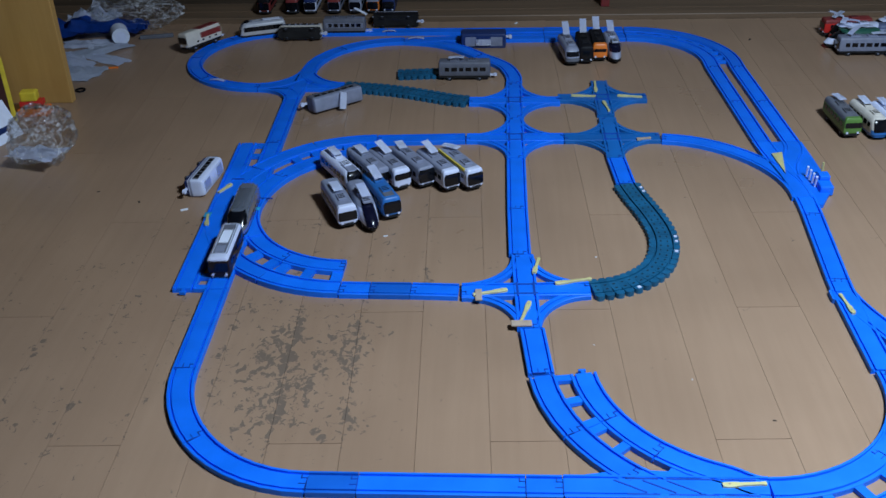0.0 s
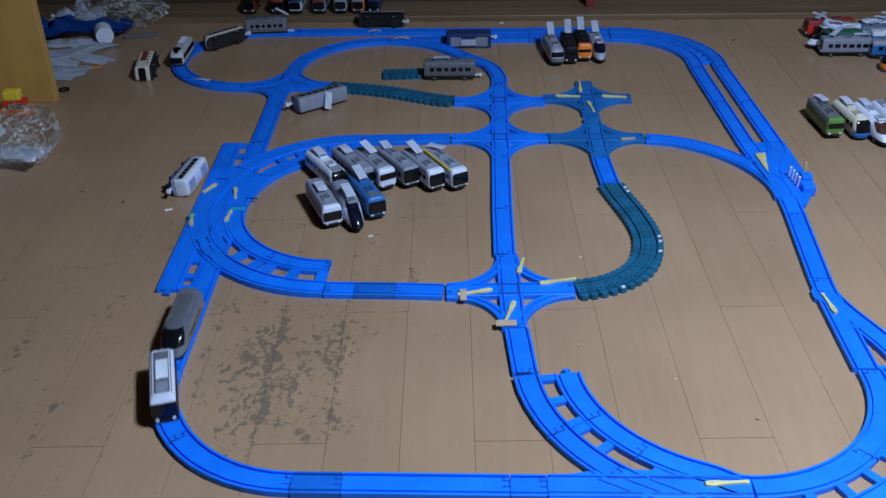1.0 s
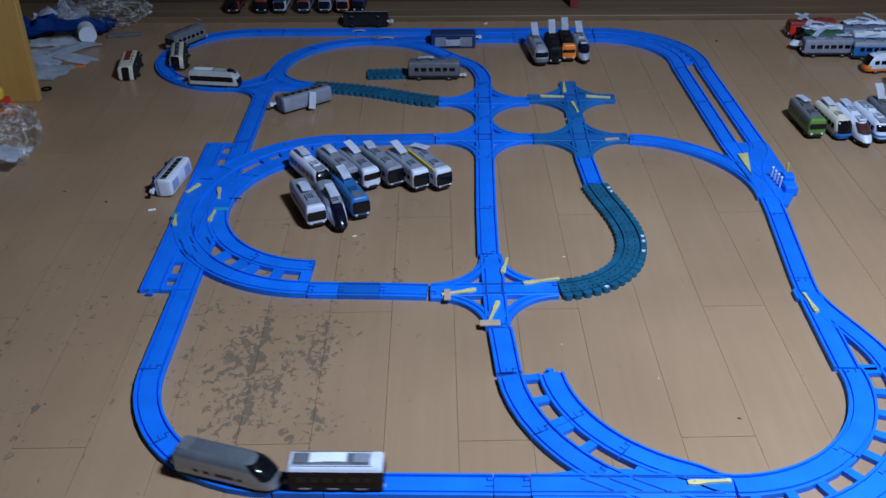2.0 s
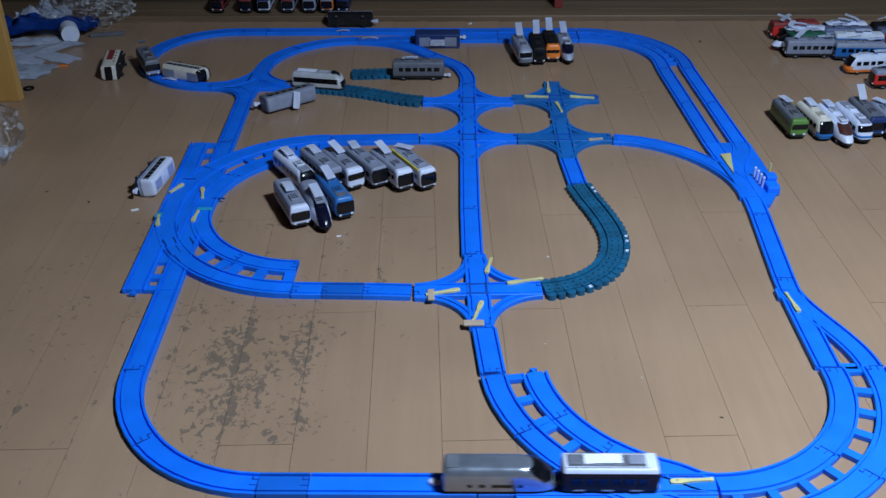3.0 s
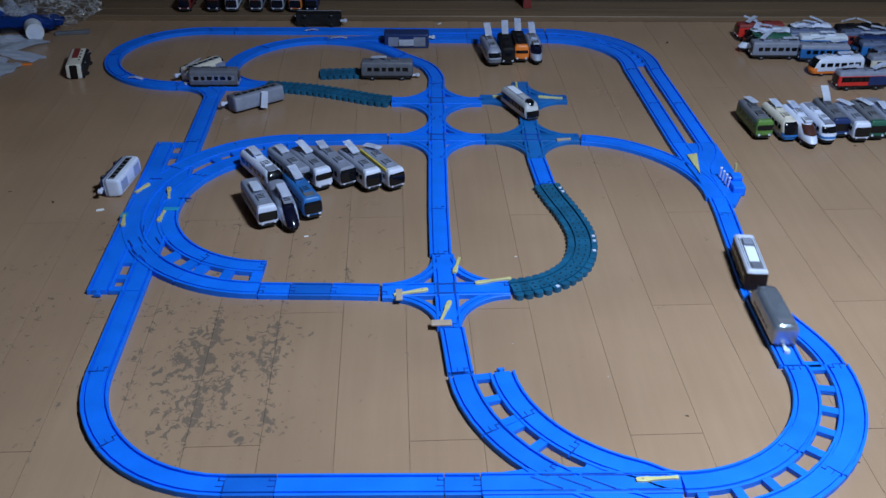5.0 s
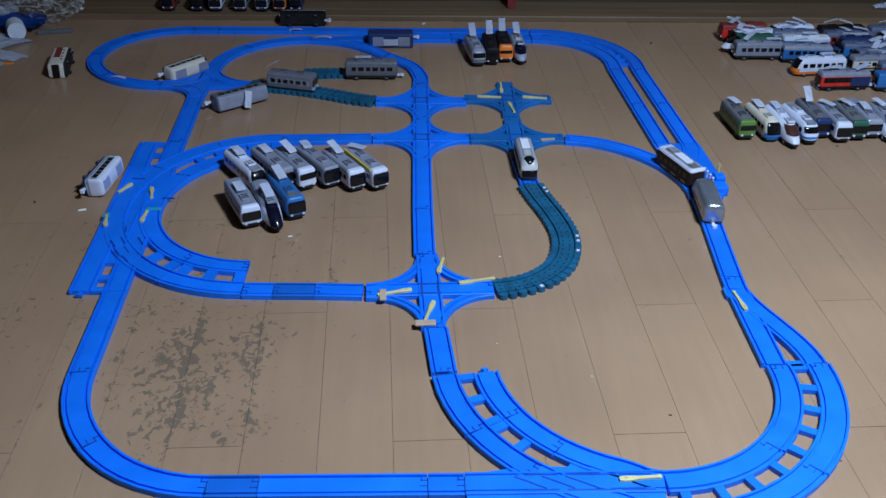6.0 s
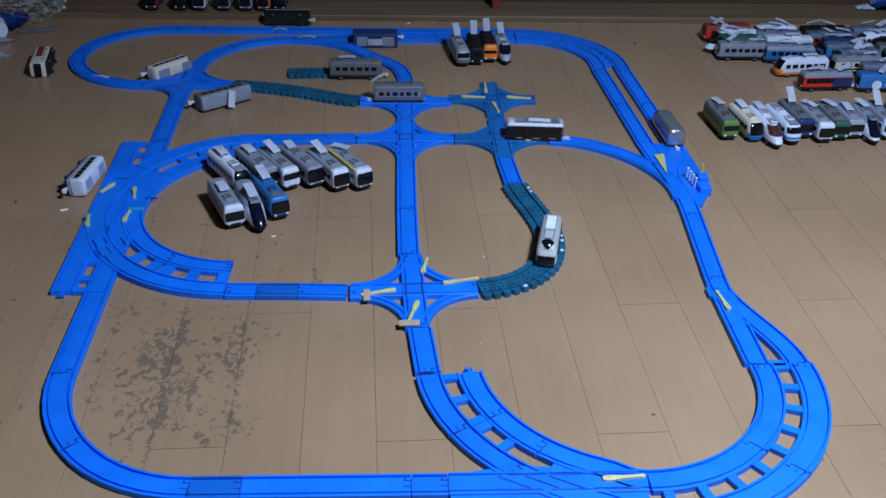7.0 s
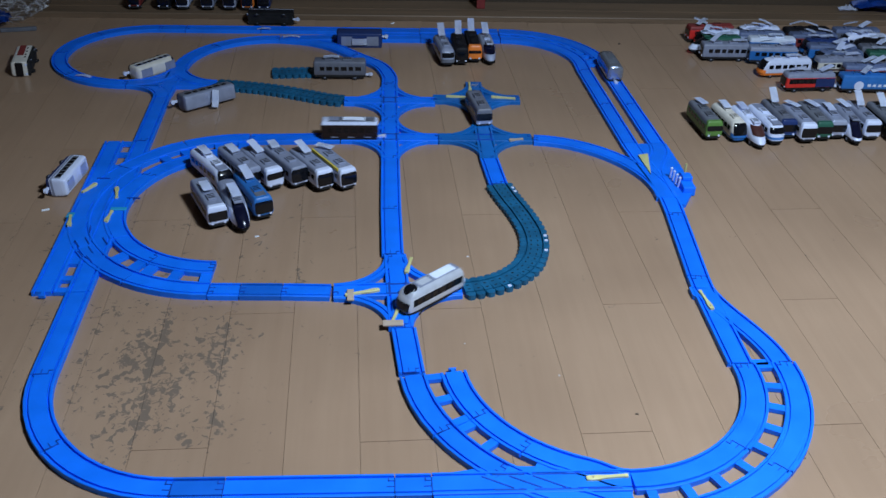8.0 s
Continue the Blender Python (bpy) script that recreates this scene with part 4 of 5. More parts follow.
def lying(x, y, turn, roll, ht=0.048, w=0.036, z=0.0):
    """A car rolled over to its right, with its middle above (x, y) and its lowest edge at z."""
    r = radians(roll)
    up = abs(math.sin(r)) * w / 2 + max(0.0, math.cos(r)) * 0.0
    a = radians(turn)
    d = math.sin(r) * ht / 2
    return at(x - math.sin(a) * d, y + math.cos(a) * d, turn, z + up, roll)


G1, G2, G3, G4 = "trains parked inside the small loop", "trains parked in a slanted row", "trains massed near the wall", "four trains parked by the far rails"
train_car("toy_train_car", "white streamlined toy train with a paper tag, parked", at(-0.322, 1.745, -57), end="steep", body=WHITE, roof=WHITE, panels=GREY, screen=(0.52, 0.96, 4), tag=(-0.030, 0, 8, 0), group=G1, L=0.135)
train_car("toy_train_car", "grey toy train with a blue front, parked", at(-0.272, 1.757, -57), body=SILVER, roof=GREY, face=NAVY, rim=GREY, tag=(-0.026, 0, 8, 0), group=G1)
train_car("toy_train_car", "grey toy train with a pinkish white striped front, parked", at(-0.229, 1.752, -58), end="round", body=SILVER, roof=GREY, rim=WHITE, stripe=MAROON, screen=(0.58, 0.84, 3), tag=(-0.026, 0.002, 34, 12), group=G1)
train_car("toy_train_car", "grey toy train with a rounded dark front, parked", at(-0.184, 1.762, -57), end="round", body=GREY, roof=GREY, face=SILVER, screen=(0.36, 0.90, 2), tag=(-0.046, 0, 3, -10), group=G1)
train_car("toy_train_car", "grey toy train with a white-framed front window", at(-0.133, 1.748, -59), end="round", body=WHITE, roof=GREY, rim=WHITE, screen=(0.36, 0.86, 3), tag=(-0.032, 0, 32, 8), group=G1)
train_car("toy_train_car", "grey toy train with a yellow roof stripe", at(-0.089, 1.752, -59), end="round", body=WHITE, roof=GREY, rim=WHITE, screen=(0.36, 0.86, 3), stripe_roof=YELLOW, tag=(-0.044, 0.004, 3, 30), group=G1)
train_car("toy_train_car", "silver commuter toy train with a dark front window", at(-0.309, 1.610, -66), end="flat", body=SILVER, roof=GREY, rim=WHITE, screen=(0.42, 0.80, 3), tag=(-0.012, 0, 6, 0), group=G1)
train_car("toy_train_car", "navy and white streamlined toy express with a grey roof", at(-0.261, 1.600, -69), end="bullet", body=WHITE, roof=GREY, glass=INK, screen=(0.32, 0.99, 5), tag=(0.004, 0, 26, 5), group=G1, L=0.140)
train_car("toy_train_car", "bright blue toy train with a dark front window", at(-0.233, 1.640, -64), end="round", body=SKY, roof=SKY, rim=SKY, panels=GREY_DK, screen=(0.38, 0.86, 3), tag=(-0.030, 0, 30, 5), group=G1)

ROW = [
    ("green commuter toy train with a grey roof", 0.712, 1.992, -85, dict(end="flat", body=GREEN, roof=GREY_DK, rim=GREEN, screen=(0.56, 0.80, 3), tag=(-0.040, 0.004, 3, 10))),
    ("cream and blue toy train with a large front window", 0.764, 1.982, -82, dict(end="steep", body=CREAM, roof=CREAM, face=SKY, skirt=SKY, screen=(0.42, 0.93, 4), tag=(-0.030, 0, 10, 0))),
    ("white long-nosed toy express train", 0.802, 1.958, -84, dict(end="bullet", body=WHITE, roof=WHITE, tag=(-0.048, 0, 6, 0), L=0.150, glass=BROWN)),
    ("white and pale blue toy express train with a rounded nose", 0.843, 1.972, -84, dict(end="slant", body=WHITE, roof=WHITE, stripe=SKY, L=0.135, panels=GREY, screen=(0.62, 0.86, 3))),
    ("dark blue toy train with a raised paper tag", 0.880, 2.000, -86, dict(end="flat", body=SKY, roof=SLATE, rim=NAVY, tag=(-0.040, 0, 60, 0))),
    ("silver toy train with a white-framed front", 0.917, 1.978, -86, dict(end="round", body=WHITE, roof=GREY, rim=WHITE, screen=(0.38, 0.82, 3), tag=(-0.040, 0, 6, 30))),
    ("dark green steam-age toy train with a yellow front stripe", 0.957, 1.990, -88, dict(end="flat", body=GREEN_DK, roof=GREY_DK, rim=GREEN_DK, stripe=YELLOW, tag=(-0.03, 0.004, 8, 25))),
    ("grey toy train with a pink front stripe", 0.992, 2.000, -88, dict(end="flat", body=SILVER, roof=GREY, rim=SILVER, stripe=MAROON, tag=(0.0, 0, 10, 0))),
    ("white duck-nosed toy express train", 1.030, 1.975, -92, dict(end="bullet", body=WHITE, roof=GREY, L=0.140, glass=INK, screen=(0.44, 0.95, 5), tag=(-0.045, 0, 12, 20))),
    ("silver toy train with a yellow front stripe", 1.068, 1.995, -88, dict(end="round", body=WHITE, roof=GREY, rim=WHITE, stripe=YELLOW, screen=(0.50, 0.84, 3), tag=(-0.030, 0, 58, 0))),
    ("black toy train with a raised paper tag", 1.118, 1.99, -88, dict(end="flat", body=BLACK, roof=GREY_DK, tag=(-0.030, 0, 50, 0))),
]
for label, x, y, a, kw in ROW:
    train_car("toy_train_car", label, at(x, y, a), group=G2, **kw)

MASS = [
    ("red and white toy train with a paper tag", 0.890, 2.576, -176, dict(end="flat", body=RED, roof=MAROON, tag=(0.03, 0, 24, 150))),
    ("white and red toy express train", 0.898, 2.530, -174, dict(end="slant", body=WHITE, roof=WHITE, stripe=RED, tag=(0.01, 0, 12, 170))),
    ("white toy express train with a green roof", 0.878, 2.486, -174, dict(end="bullet", body=WHITE, roof=GREEN_DK, L=0.14, tag=(-0.03, 0, 5, 0))),
    ("grey commuter toy train with dark windows", 0.890, 2.434, 180, dict(end="flat", body=GREY, roof=GREY, tag=(-0.036, 0, 6, 0))),
    ("white and blue toy express train with a dark nose", 1.016, 2.568, -176, dict(end="slant", body=WHITE, roof=WHITE, face=BLACK, stripe=SKY, tag=(-0.02, 0, 26, 150))),
    ("silver toy train with a bluish roof", 1.012, 2.524, 178, dict(end="round", body=SILVER, roof=DUSK, stripe=WHITE, tag=(0.02, 0, 8, 10))),
    ("white and blue toy train with a paper tag", 1.026, 2.480, 178, dict(end="round", body=SKY, roof=PALE_BLUE, tag=(-0.01, 0, 6, 0))),
    ("blue toy locomotive with a grey roof", 1.006, 2.412, 178, dict(end="flat", body=SKY, roof=GREY, face=NAVY, tag=(-0.035, 0, 10, 10))),
    ("dark maroon toy train with a paper tag", 1.150, 2.560, -176, dict(end="flat", body=BROWN, roof=BLACK, tag=(-0.01, 0, 22, 160))),
    ("maroon toy train with a slate grey roof", 1.152, 2.515, 180, dict(end="flat", body=MAROON, roof=DUSK, tag=(-0.03, 0, 12, 165))),
    ("teal streamlined toy train with a white tag", 1.166, 2.470, 178, dict(end="slant", body=SKY, roof=NAVY, tag=(0.0, 0, 10, 0))),
    ("blue-grey toy train with a long paper slip", 1.168, 2.428, 177, dict(end="flat", body=SKY, roof=DUSK, tag=(-0.02, 0, 20, 20))),
    ("grey streamlined toy train with a black nose", 1.170, 2.384, -176, dict(end="slant", body=DUSK, roof=DUSK, face=BLACK, tag=(-0.02, 0, 14, 20))),
    ("orange and white toy train with a black front window", 1.008, 2.325, -174, dict(end="slant", body=WHITE, roof=WHITE, face=ORANGE, skirt=ORANGE, L=0.135, tag=(-0.02, 0, 5, 0))),
    ("cream and brown toy train with a rounded front", 1.152, 2.336, -176, dict(end="round", body=CREAM, roof=GREY, stripe=BROWN, tag=(-0.03, 0, 10, 0))),
    ("red and dark blue toy train with a grey roof", 1.034, 2.230, -176, dict(end="round", body=RED, roof=GREY, L=0.125, halves=NAVY, band=BLACK, tag=(-0.040, 0.004, 24, 15))),
    ("bright blue toy train with a white round mark", 1.172, 2.222, 179, dict(end="flat", body=SKY, roof=SKY, windows=False, tag=(-0.03, 0, 16, 0))),
    ("maroon toy train with a paper tag", 1.206, 2.284, 176, dict(end="flat", body=MAROON, roof=DUSK, tag=(-0.02, 0, 34, 20))),
    ("grey toy train with white tags", 1.288, 2.560, 180, dict(end="flat", body=SLATE, roof=DUSK, tag=(-0.02, 0, 24, 30))),
    ("white toy express train with a blue stripe", 1.290, 2.515, 178, dict(end="slant", body=WHITE, roof=WHITE, stripe=NAVY, tag=(0.0, 0, 8, 0))),
    ("black and white toy express train", 1.304, 2.470, 178, dict(end="slant", body=WHITE, roof=BLACK, tag=(0.0, 0, 8, 0))),
    ("grey toy train with a brown stripe", 1.304, 2.425, 178, dict(end="flat", body=SLATE, roof=SLATE, stripe=BROWN, tag=(0.0, 0, 30, 20))),
    ("olive grey toy train with a curled paper slip", 1.306, 2.380, 176, dict(end="flat", body=SLATE, roof=GREEN_DK, tag=(0.0, 0, 30, 0))),
]
slips = random.Random(5)
for label, x, y, a, kw in MASS:
    car = train_car("toy_train_car", label, at(x, y, a), group=G3, **kw)
    if slips.random() < 0.7:
        lift = slips.uniform(2, 24)
        m = Matrix.Translation((slips.uniform(0.0, 0.035), slips.uniform(-0.006, 0.006), 0.0525 + 0.018 * math.sin(radians(lift))))
        paper_tag(car, m @ Matrix.Rotation(radians(slips.uniform(-70, 70)), 4, "Z") @ Matrix.Rotation(radians(lift), 4, "Y"), 0.036, 0.014, PAPER if slips.random() < 0.75 else PALE_BLUE)
    if "round mark" in label:
        disc = Matrix.Translation((0.020, 0.0184, 0.022)) @ Matrix.Rotation(radians(90), 4, "X")
        part("round_mark", cylinder(0.0115, 0.0008, disc, 20), WHITE, car, "white round mark")
        for i in range(4):
            part("print_bar", box(-0.048 + 0.013 * i, 0.0180, 0.020, -0.040 + 0.013 * i, 0.0187, 0.026), PALE_BLUE, car)

train_car("toy_train_car", "grey steam-style toy locomotive with a raised tag", at(0.160, 2.420, -82), end="steep", body=SILVER, roof=GREY, face=GREY_DK, screen=(0.56, 0.80, 4), tag=(-0.042, 0, 60, 0), group=G4)
train_car("toy_train_car", "black toy steam locomotive with a raised tag", at(0.200, 2.432, -88), end="round", body=BLACK, roof=BLACK, tag=(-0.042, 0, 70, 0), group=G4)
train_car("toy_train_car", "orange-fronted toy locomotive with a black roof", at(0.235, 2.450, -88), end="round", body=ORANGE, roof=BLACK, rim=ORANGE, screen=(0.60, 0.76, 4), tag=(-0.050, 0, 60, 0), group=G4)
train_car("toy_train_car", "silver and blue pointed-nose toy express train", at(0.272, 2.435, -86), end="bullet", body=SILVER, roof=SILVER, L=0.13, glass=INK, tag=(-0.050, 0, 45, 0), group=G4)

train_car("passenger_car", "grey passenger car with dark windows, standing on the floor", at(-0.097, 2.288, 180), body=SLATE, roof=SLATE, band=GREY_DK, boxy=True, lamps=False, tag=(0.02, 0.0, 6, 0))
LYING = "dark blue and grey freight car lying on its side"
train_car("freight_car", LYING, lying(-0.055, 2.526, 180, -90), body=NAVY, roof=NAVY, skirt=NAVY, W=0.044, HT=0.05, L=0.118, boxy=True, panels=GREY, gear=False, windows=False, tag=(0.0, 0.0, 0, 0))
train_car("freight_car", "grey freight car tipped onto its side with a white patch", lying(-0.392, 2.122, 38, 84), body=SLATE, roof=GREY, HT=0.048, L=0.128, boxy=True, gear=False, lamps=False, tag=(0.004, 0.0, 25, 70))
train_car("toy_train_car", "black toy train car tipped over by the wall", lying(-0.300, 2.685, 180, 88), body=BLACK, roof=WHITE, windows=False, L=0.125, boxy=True)
train_car("passenger_car", "white and navy car tipped on its side on the floor", lying(-0.594, 1.728, 83, 86), end="flat", body=WHITE, roof=WHITE, skirt=NAVY, HT=0.045, L=0.108, W=0.036, boxy=True, gear=False, band=GREY_DK, stripe=GREY, panels=SILVER)


# ---- setting: floor boards, sill, walls, ceiling ----
TURN = radians(2.0)
PITCH, X_FIRST = 0.0985, -0.030
floor_slab = part("floor", box(-2.5, -1.7, -0.03, 2.5, 2.86, -0.0016), paint("board_gap", (0.262, 0.172, 0.112), rough=0.8), None)
tagged(floor_slab, "varnished light brown plywood board floor, worn and scuffed", "floor", kind="structure")


def sill_and_walls():
    s = part("trim", box(-2.4, 2.722, -0.004, 2.4, 2.86, 0.016, None, 0.003), SILL_WOOD)
    tagged(s, "dark worn wooden sill along the wall", "sill", kind="structure")
    w = part("wall_north", box(-2.4, 2.86, -0.03, 2.4, 2.96, 2.45), WALL_WOOD)
    tagged(w, "dark brown wooden panelled wall", "wall", kind="structure")
    # unseen walls and ceiling, added to close the room and bounce light
    for name, b in (("wall_west", (-2.5, -1.7, -0.03, -2.4, 2.96, 2.45)), ("wall_east", (2.4, -1.7, -0.03, 2.5, 2.96, 2.45)), ("wall_south", (-2.4, -1.7, -0.03, 2.4, -1.6, 2.45))):
        tagged(part(name, box(*b), PLASTER), "plain plastered wall, unseen, closing the room", "wall", kind="structure")
    tagged(part("ceiling", box(-2.5, -1.7, 2.45, 2.5, 2.96, 2.55), PLASTER), "plain ceiling, unseen, closing the room", "ceiling", kind="structure")
    lamp = empty("pendant_lamp", pose(LAMP[0], LAMP[1], 2.45), "round white pendant lamp on a cord", "lamp")
    drop = LAMP[2] - 2.45
    part("diffuser", cylinder(0.20, 0.05, Matrix.Translation((0, 0, drop + 0.04)), 32, 0.18), GLOW, lamp)
    part("cord", cylinder(0.004, -drop - 0.06, Matrix.Translation((0, 0, drop / 2 + 0.03)), 10), UNDER, lamp)
    part("lamp_base", cylinder(0.10, 0.02, Matrix.Translation((0, 0, -0.01)), 24), WHITE, lamp)


sill_and_walls()


# ---- clutter at the left ----
def crumple(w, d, h, seed, n=14):
    """A crumpled sheet about w by d, h high."""
    bm = bmesh.new()
    grid = [[None] * n for _ in range(n)]
    for i in range(n):
        for j in range(n):
            u, v = i / (n - 1) - 0.5, j / (n - 1) - 0.5
            edge = 1 - max(abs(u), abs(v)) * 1.6
            z = h * (0.25 + 0.9 * abs(noise.noise((u * 5 + seed, v * 5, seed * 0.7))) + 0.5 * abs(noise.noise((u * 13 + seed, v * 13, 3.1)))) * max(0.12, edge + 0.5)
            x = u * w * (1 + 0.25 * noise.noise((v * 3, seed, 0.3)))
            y = v * d * (1 + 0.25 * noise.noise((u * 3, 0.7, seed)))
            grid[i][j] = bm.verts.new((x, y, max(0.0008, z)))
    for i in range(n - 1):
        for j in range(n - 1):
            bm.faces.new((grid[i][j], grid[i + 1][j], grid[i + 1][j + 1], grid[i][j + 1]))
    return bm


def sheet(name, label, category, m, w, d, h, material, seed, thick=0.0006):
    bm = crumple(w, d, h, seed)
    bmesh.ops.solidify(bm, geom=bm.faces[:], thickness=thick)
    ob = smooth(part(name, bm, material), 60)
    ob.matrix_basis = m
    return tagged(ob, label, category)


def bag(name, label, m, rx, ry, rz, seed):
    """A puffed clear plastic bag."""
    bm = bmesh.new()
    bmesh.ops.create_icosphere(bm, subdivisions=5, radius=1.0)
    for v in bm.verts:
        k = 1 + 0.22 * noise.noise(v.co * 2.0 + Vector((seed, 0, 0))) + 0.20 * abs(noise.noise(v.co * 4.5 + Vector((0, seed, 0)))) - 0.12 * abs(noise.noise(v.co * 11.0 + Vector((seed, seed, 0))))
        v.co = Vector((v.co.x * rx * k, v.co.y * ry * k, max(-0.92, v.co.z) * rz * k))
    low = min(v.co.z for v in bm.verts)
    for v in bm.verts:
        v.co.z -= low
    ob = part(name, bm, FILM)
    ob.visible_shadow = False
    ob.matrix_basis = m
    return tagged(ob, label, "plastic bag")


board = part("wooden_board", box(-0.33, -0.011, 0.0, 0.0, 0.011, 0.62, None, 0.002), PINE)
board.matrix_basis = at(-1.020, 2.160, 0, 0.0)
tagged(board, "upright pine side board of a shelf standing on the floor", "board")
carton = empty("carton", at(-1.128, 2.075, 32), "yellow and black printed cardboard carton", "box")
part("shell", box(-0.12, -0.035, 0, 0.0, 0.035, 0.150, None, 0.002), YELLOW, carton)
part("print_bar", box(-0.085, -0.0372, 0.075, -0.035, -0.0364, 0.085), YELLOW, carton)
part("print_bar", box(-0.100, -0.0372, 0.034, -0.020, -0.0364, 0.040), YELLOW, carton)
part("print_panel", box(-0.11, -0.0363, 0.022, -0.010, -0.0351, 0.128), BROWN, carton)
bag("plastic_bag", "crumpled clear plastic bag on the floor", at(-0.955, 1.835, 10), 0.066, 0.085, 0.055, 1.7)
bag("plastic_bag", "crumpled clear plastic bag by the wall", at(-1.03, 2.685, 0), 0.12, 0.05, 0.05, 4.2)
sheet("paper_scrap", "folded white paper inside a clear bag", "paper", at(-0.962, 1.805, -12, 0.028), 0.110, 0.06, 0.016, PAPER, 2.2)
sheet("blue_plastic_sheet", "crumpled blue plastic sheet behind papers", "plastic sheet", at(-1.15, 2.625, 10), 0.30, 0.10, 0.055, TARP, 7.1)
for i, (x, y, a, w, d, h) in enumerate(((-1.085, 2.50, 40, 0.17, 0.07, 0.010), (-1.050, 2.445, -28, 0.16, 0.05, 0.006), (-1.12, 2.42, -40, 0.15, 0.06, 0.012), (-1.070, 2.335, -10, 0.11, 0.10, 0.012), (-1.17, 2.72, 12, 0.14, 0.07, 0.05), (-1.12, 2.55, 5, 0.16, 0.06, 0.012))):
    sheet("paper_scrap", "crumpled white paper scrap on the floor", "paper", at(x, y, a), w, d, h, PAPER if i not in (0, 3) else PALE_BLUE, 3.3 * i + 0.4)
red_scrap = part("red_strip", box(-0.018, -0.003, 0, 0.018, 0.003, 0.004, None, 0.001), ORANGE)
red_scrap.matrix_basis = at(-1.005, 2.375, 8)
tagged(red_scrap, "thin reddish plastic strip on the floor", "strip")
ring_bm = bmesh.new()
for i in range(18):
    a = 2 * math.pi * i / 18
    add_box(ring_bm, -0.003, -0.002, 0, 0.003, 0.002, 0.004, Matrix.Translation((0.010 * math.cos(a), 0.010 * math.sin(a), 0.0)) @ Matrix.Rotation(a + math.pi / 2, 4, "Z"))
black_ring = part("black_ring", ring_bm, BLACK)
black_ring.matrix_basis = at(-1.030, 2.225, 0)
tagged(black_ring, "small black plastic ring on the floor", "ring")
roll = empty("tape_roll", at(-1.045, 2.575, 25), "white paper roll lying on its side", "roll")
part("paper_wall", cylinder(0.023, 0.050, Matrix.Translation((0, 0, 0.023)) @ Matrix.Rotation(radians(90), 4, "X"), 24), PALE_BLUE, roll)
part("core", cylinder(0.014, 0.052, Matrix.Translation((0, 0, 0.023)) @ Matrix.Rotation(radians(90), 4, "X"), 20), WHITE, roll)
stick = part("grey_strip", box(-0.045, -0.006, 0.0, 0.045, 0.006, 0.010, None, 0.002), GREY_DK)
stick.matrix_basis = at(-0.955, 2.605, 12)
tagged(stick, "thin grey plastic strip on the floor", "strip")
pad = part("cardboard_scrap", box(-0.034, -0.018, 0.0, 0.034, 0.018, 0.018, None, 0.002), ORANGE)
pad.matrix_basis = at(-1.084, 2.086, 4)
tagged(pad, "small orange cardboard scrap under a toy car", "cardboard")
toy = empty("toy_car", at(-1.086, 2.086, 8, 0.018), "small yellow and red toy car", "toy car")
part("body", box(-0.026, -0.014, 0.005, 0.026, 0.014, 0.017, None, 0.002), RED, toy)
part("cabin", box(-0.022, -0.013, 0.017, 0.016, 0.013, 0.040, None, 0.004), YELLOW, toy)
for x in (-0.012, 0.012):
    for s in (-1, 1):
        part("wheel", cylinder(0.005, 0.004, Matrix.Translation((x, s * 0.014, 0.005)) @ Matrix.Rotation(radians(90), 4, "X"), 12), UNDER, toy)

# cars on the sill
SILLCARS = [(-0.68, MAROON, BLACK), (-0.60, BLACK, MAROON), (-0.548, WHITE, NAVY), (-0.48, GREY, MAROON), (-0.42, SILVER, GREY), (-0.37, ORANGE, GREY), (-0.325, NAVY, NAVY)]
for x, b, r in SILLCARS:
    train_car("toy_train_car", "toy train car parked on the dark sill", at(x, 2.79, -90, 0.016), body=b, roof=r, end="round", L=0.11, gear=False, group="trains on the sill")
leg = part("wooden_peg", box(-0.012, -0.012, 0.0, 0.012, 0.012, 0.16, None, 0.002), MAROON)
leg.matrix_basis = at(0.285, 2.80, 0, 0.016)
tagged(leg, "small reddish wooden post on the sill", "post")
fleck = paint("fleck", (0.75, 0.78, 0.85), rough=0.8)
dark_fleck = paint("dark_fleck", (0.06, 0.045, 0.035), rough=0.8)
for x, y, w, mt, lab in ((-0.608, 1.627, 0.007, fleck, "white"), (0.153, 1.460, 0.0020, fleck, "white"), (0.262, 1.130, 0.0014, fleck, "white"), (0.033, 2.700, 0.007, fleck, "white"),
                         (0.357, 1.044, 0.0024, dark_fleck, "dark"), (0.908, 1.908, 0.003, dark_fleck, "dark"), (0.559, 0.952, 0.0025, dark_fleck, "dark"), (-0.705, 1.658, 0.004, dark_fleck, "dark"),
                         (0.640, 2.549, 0.006, dark_fleck, "dark"), (-0.80, 1.70, 0.003, dark_fleck, "dark"), (-0.215, 1.53, 0.004, fleck, "white"), (0.13, 1.21, 0.0012, fleck, "white")):
    bm = box(-w, -w * 0.45, 0, w, w * 0.45, 0.0010, None, 0.0003)
    f = part("floor_scrap", bm, mt)
    f.matrix_basis = at(x, y, 30 + 900 * x)
    tagged(f, "tiny " + lab + " scrap on the wooden floor", "scrap")
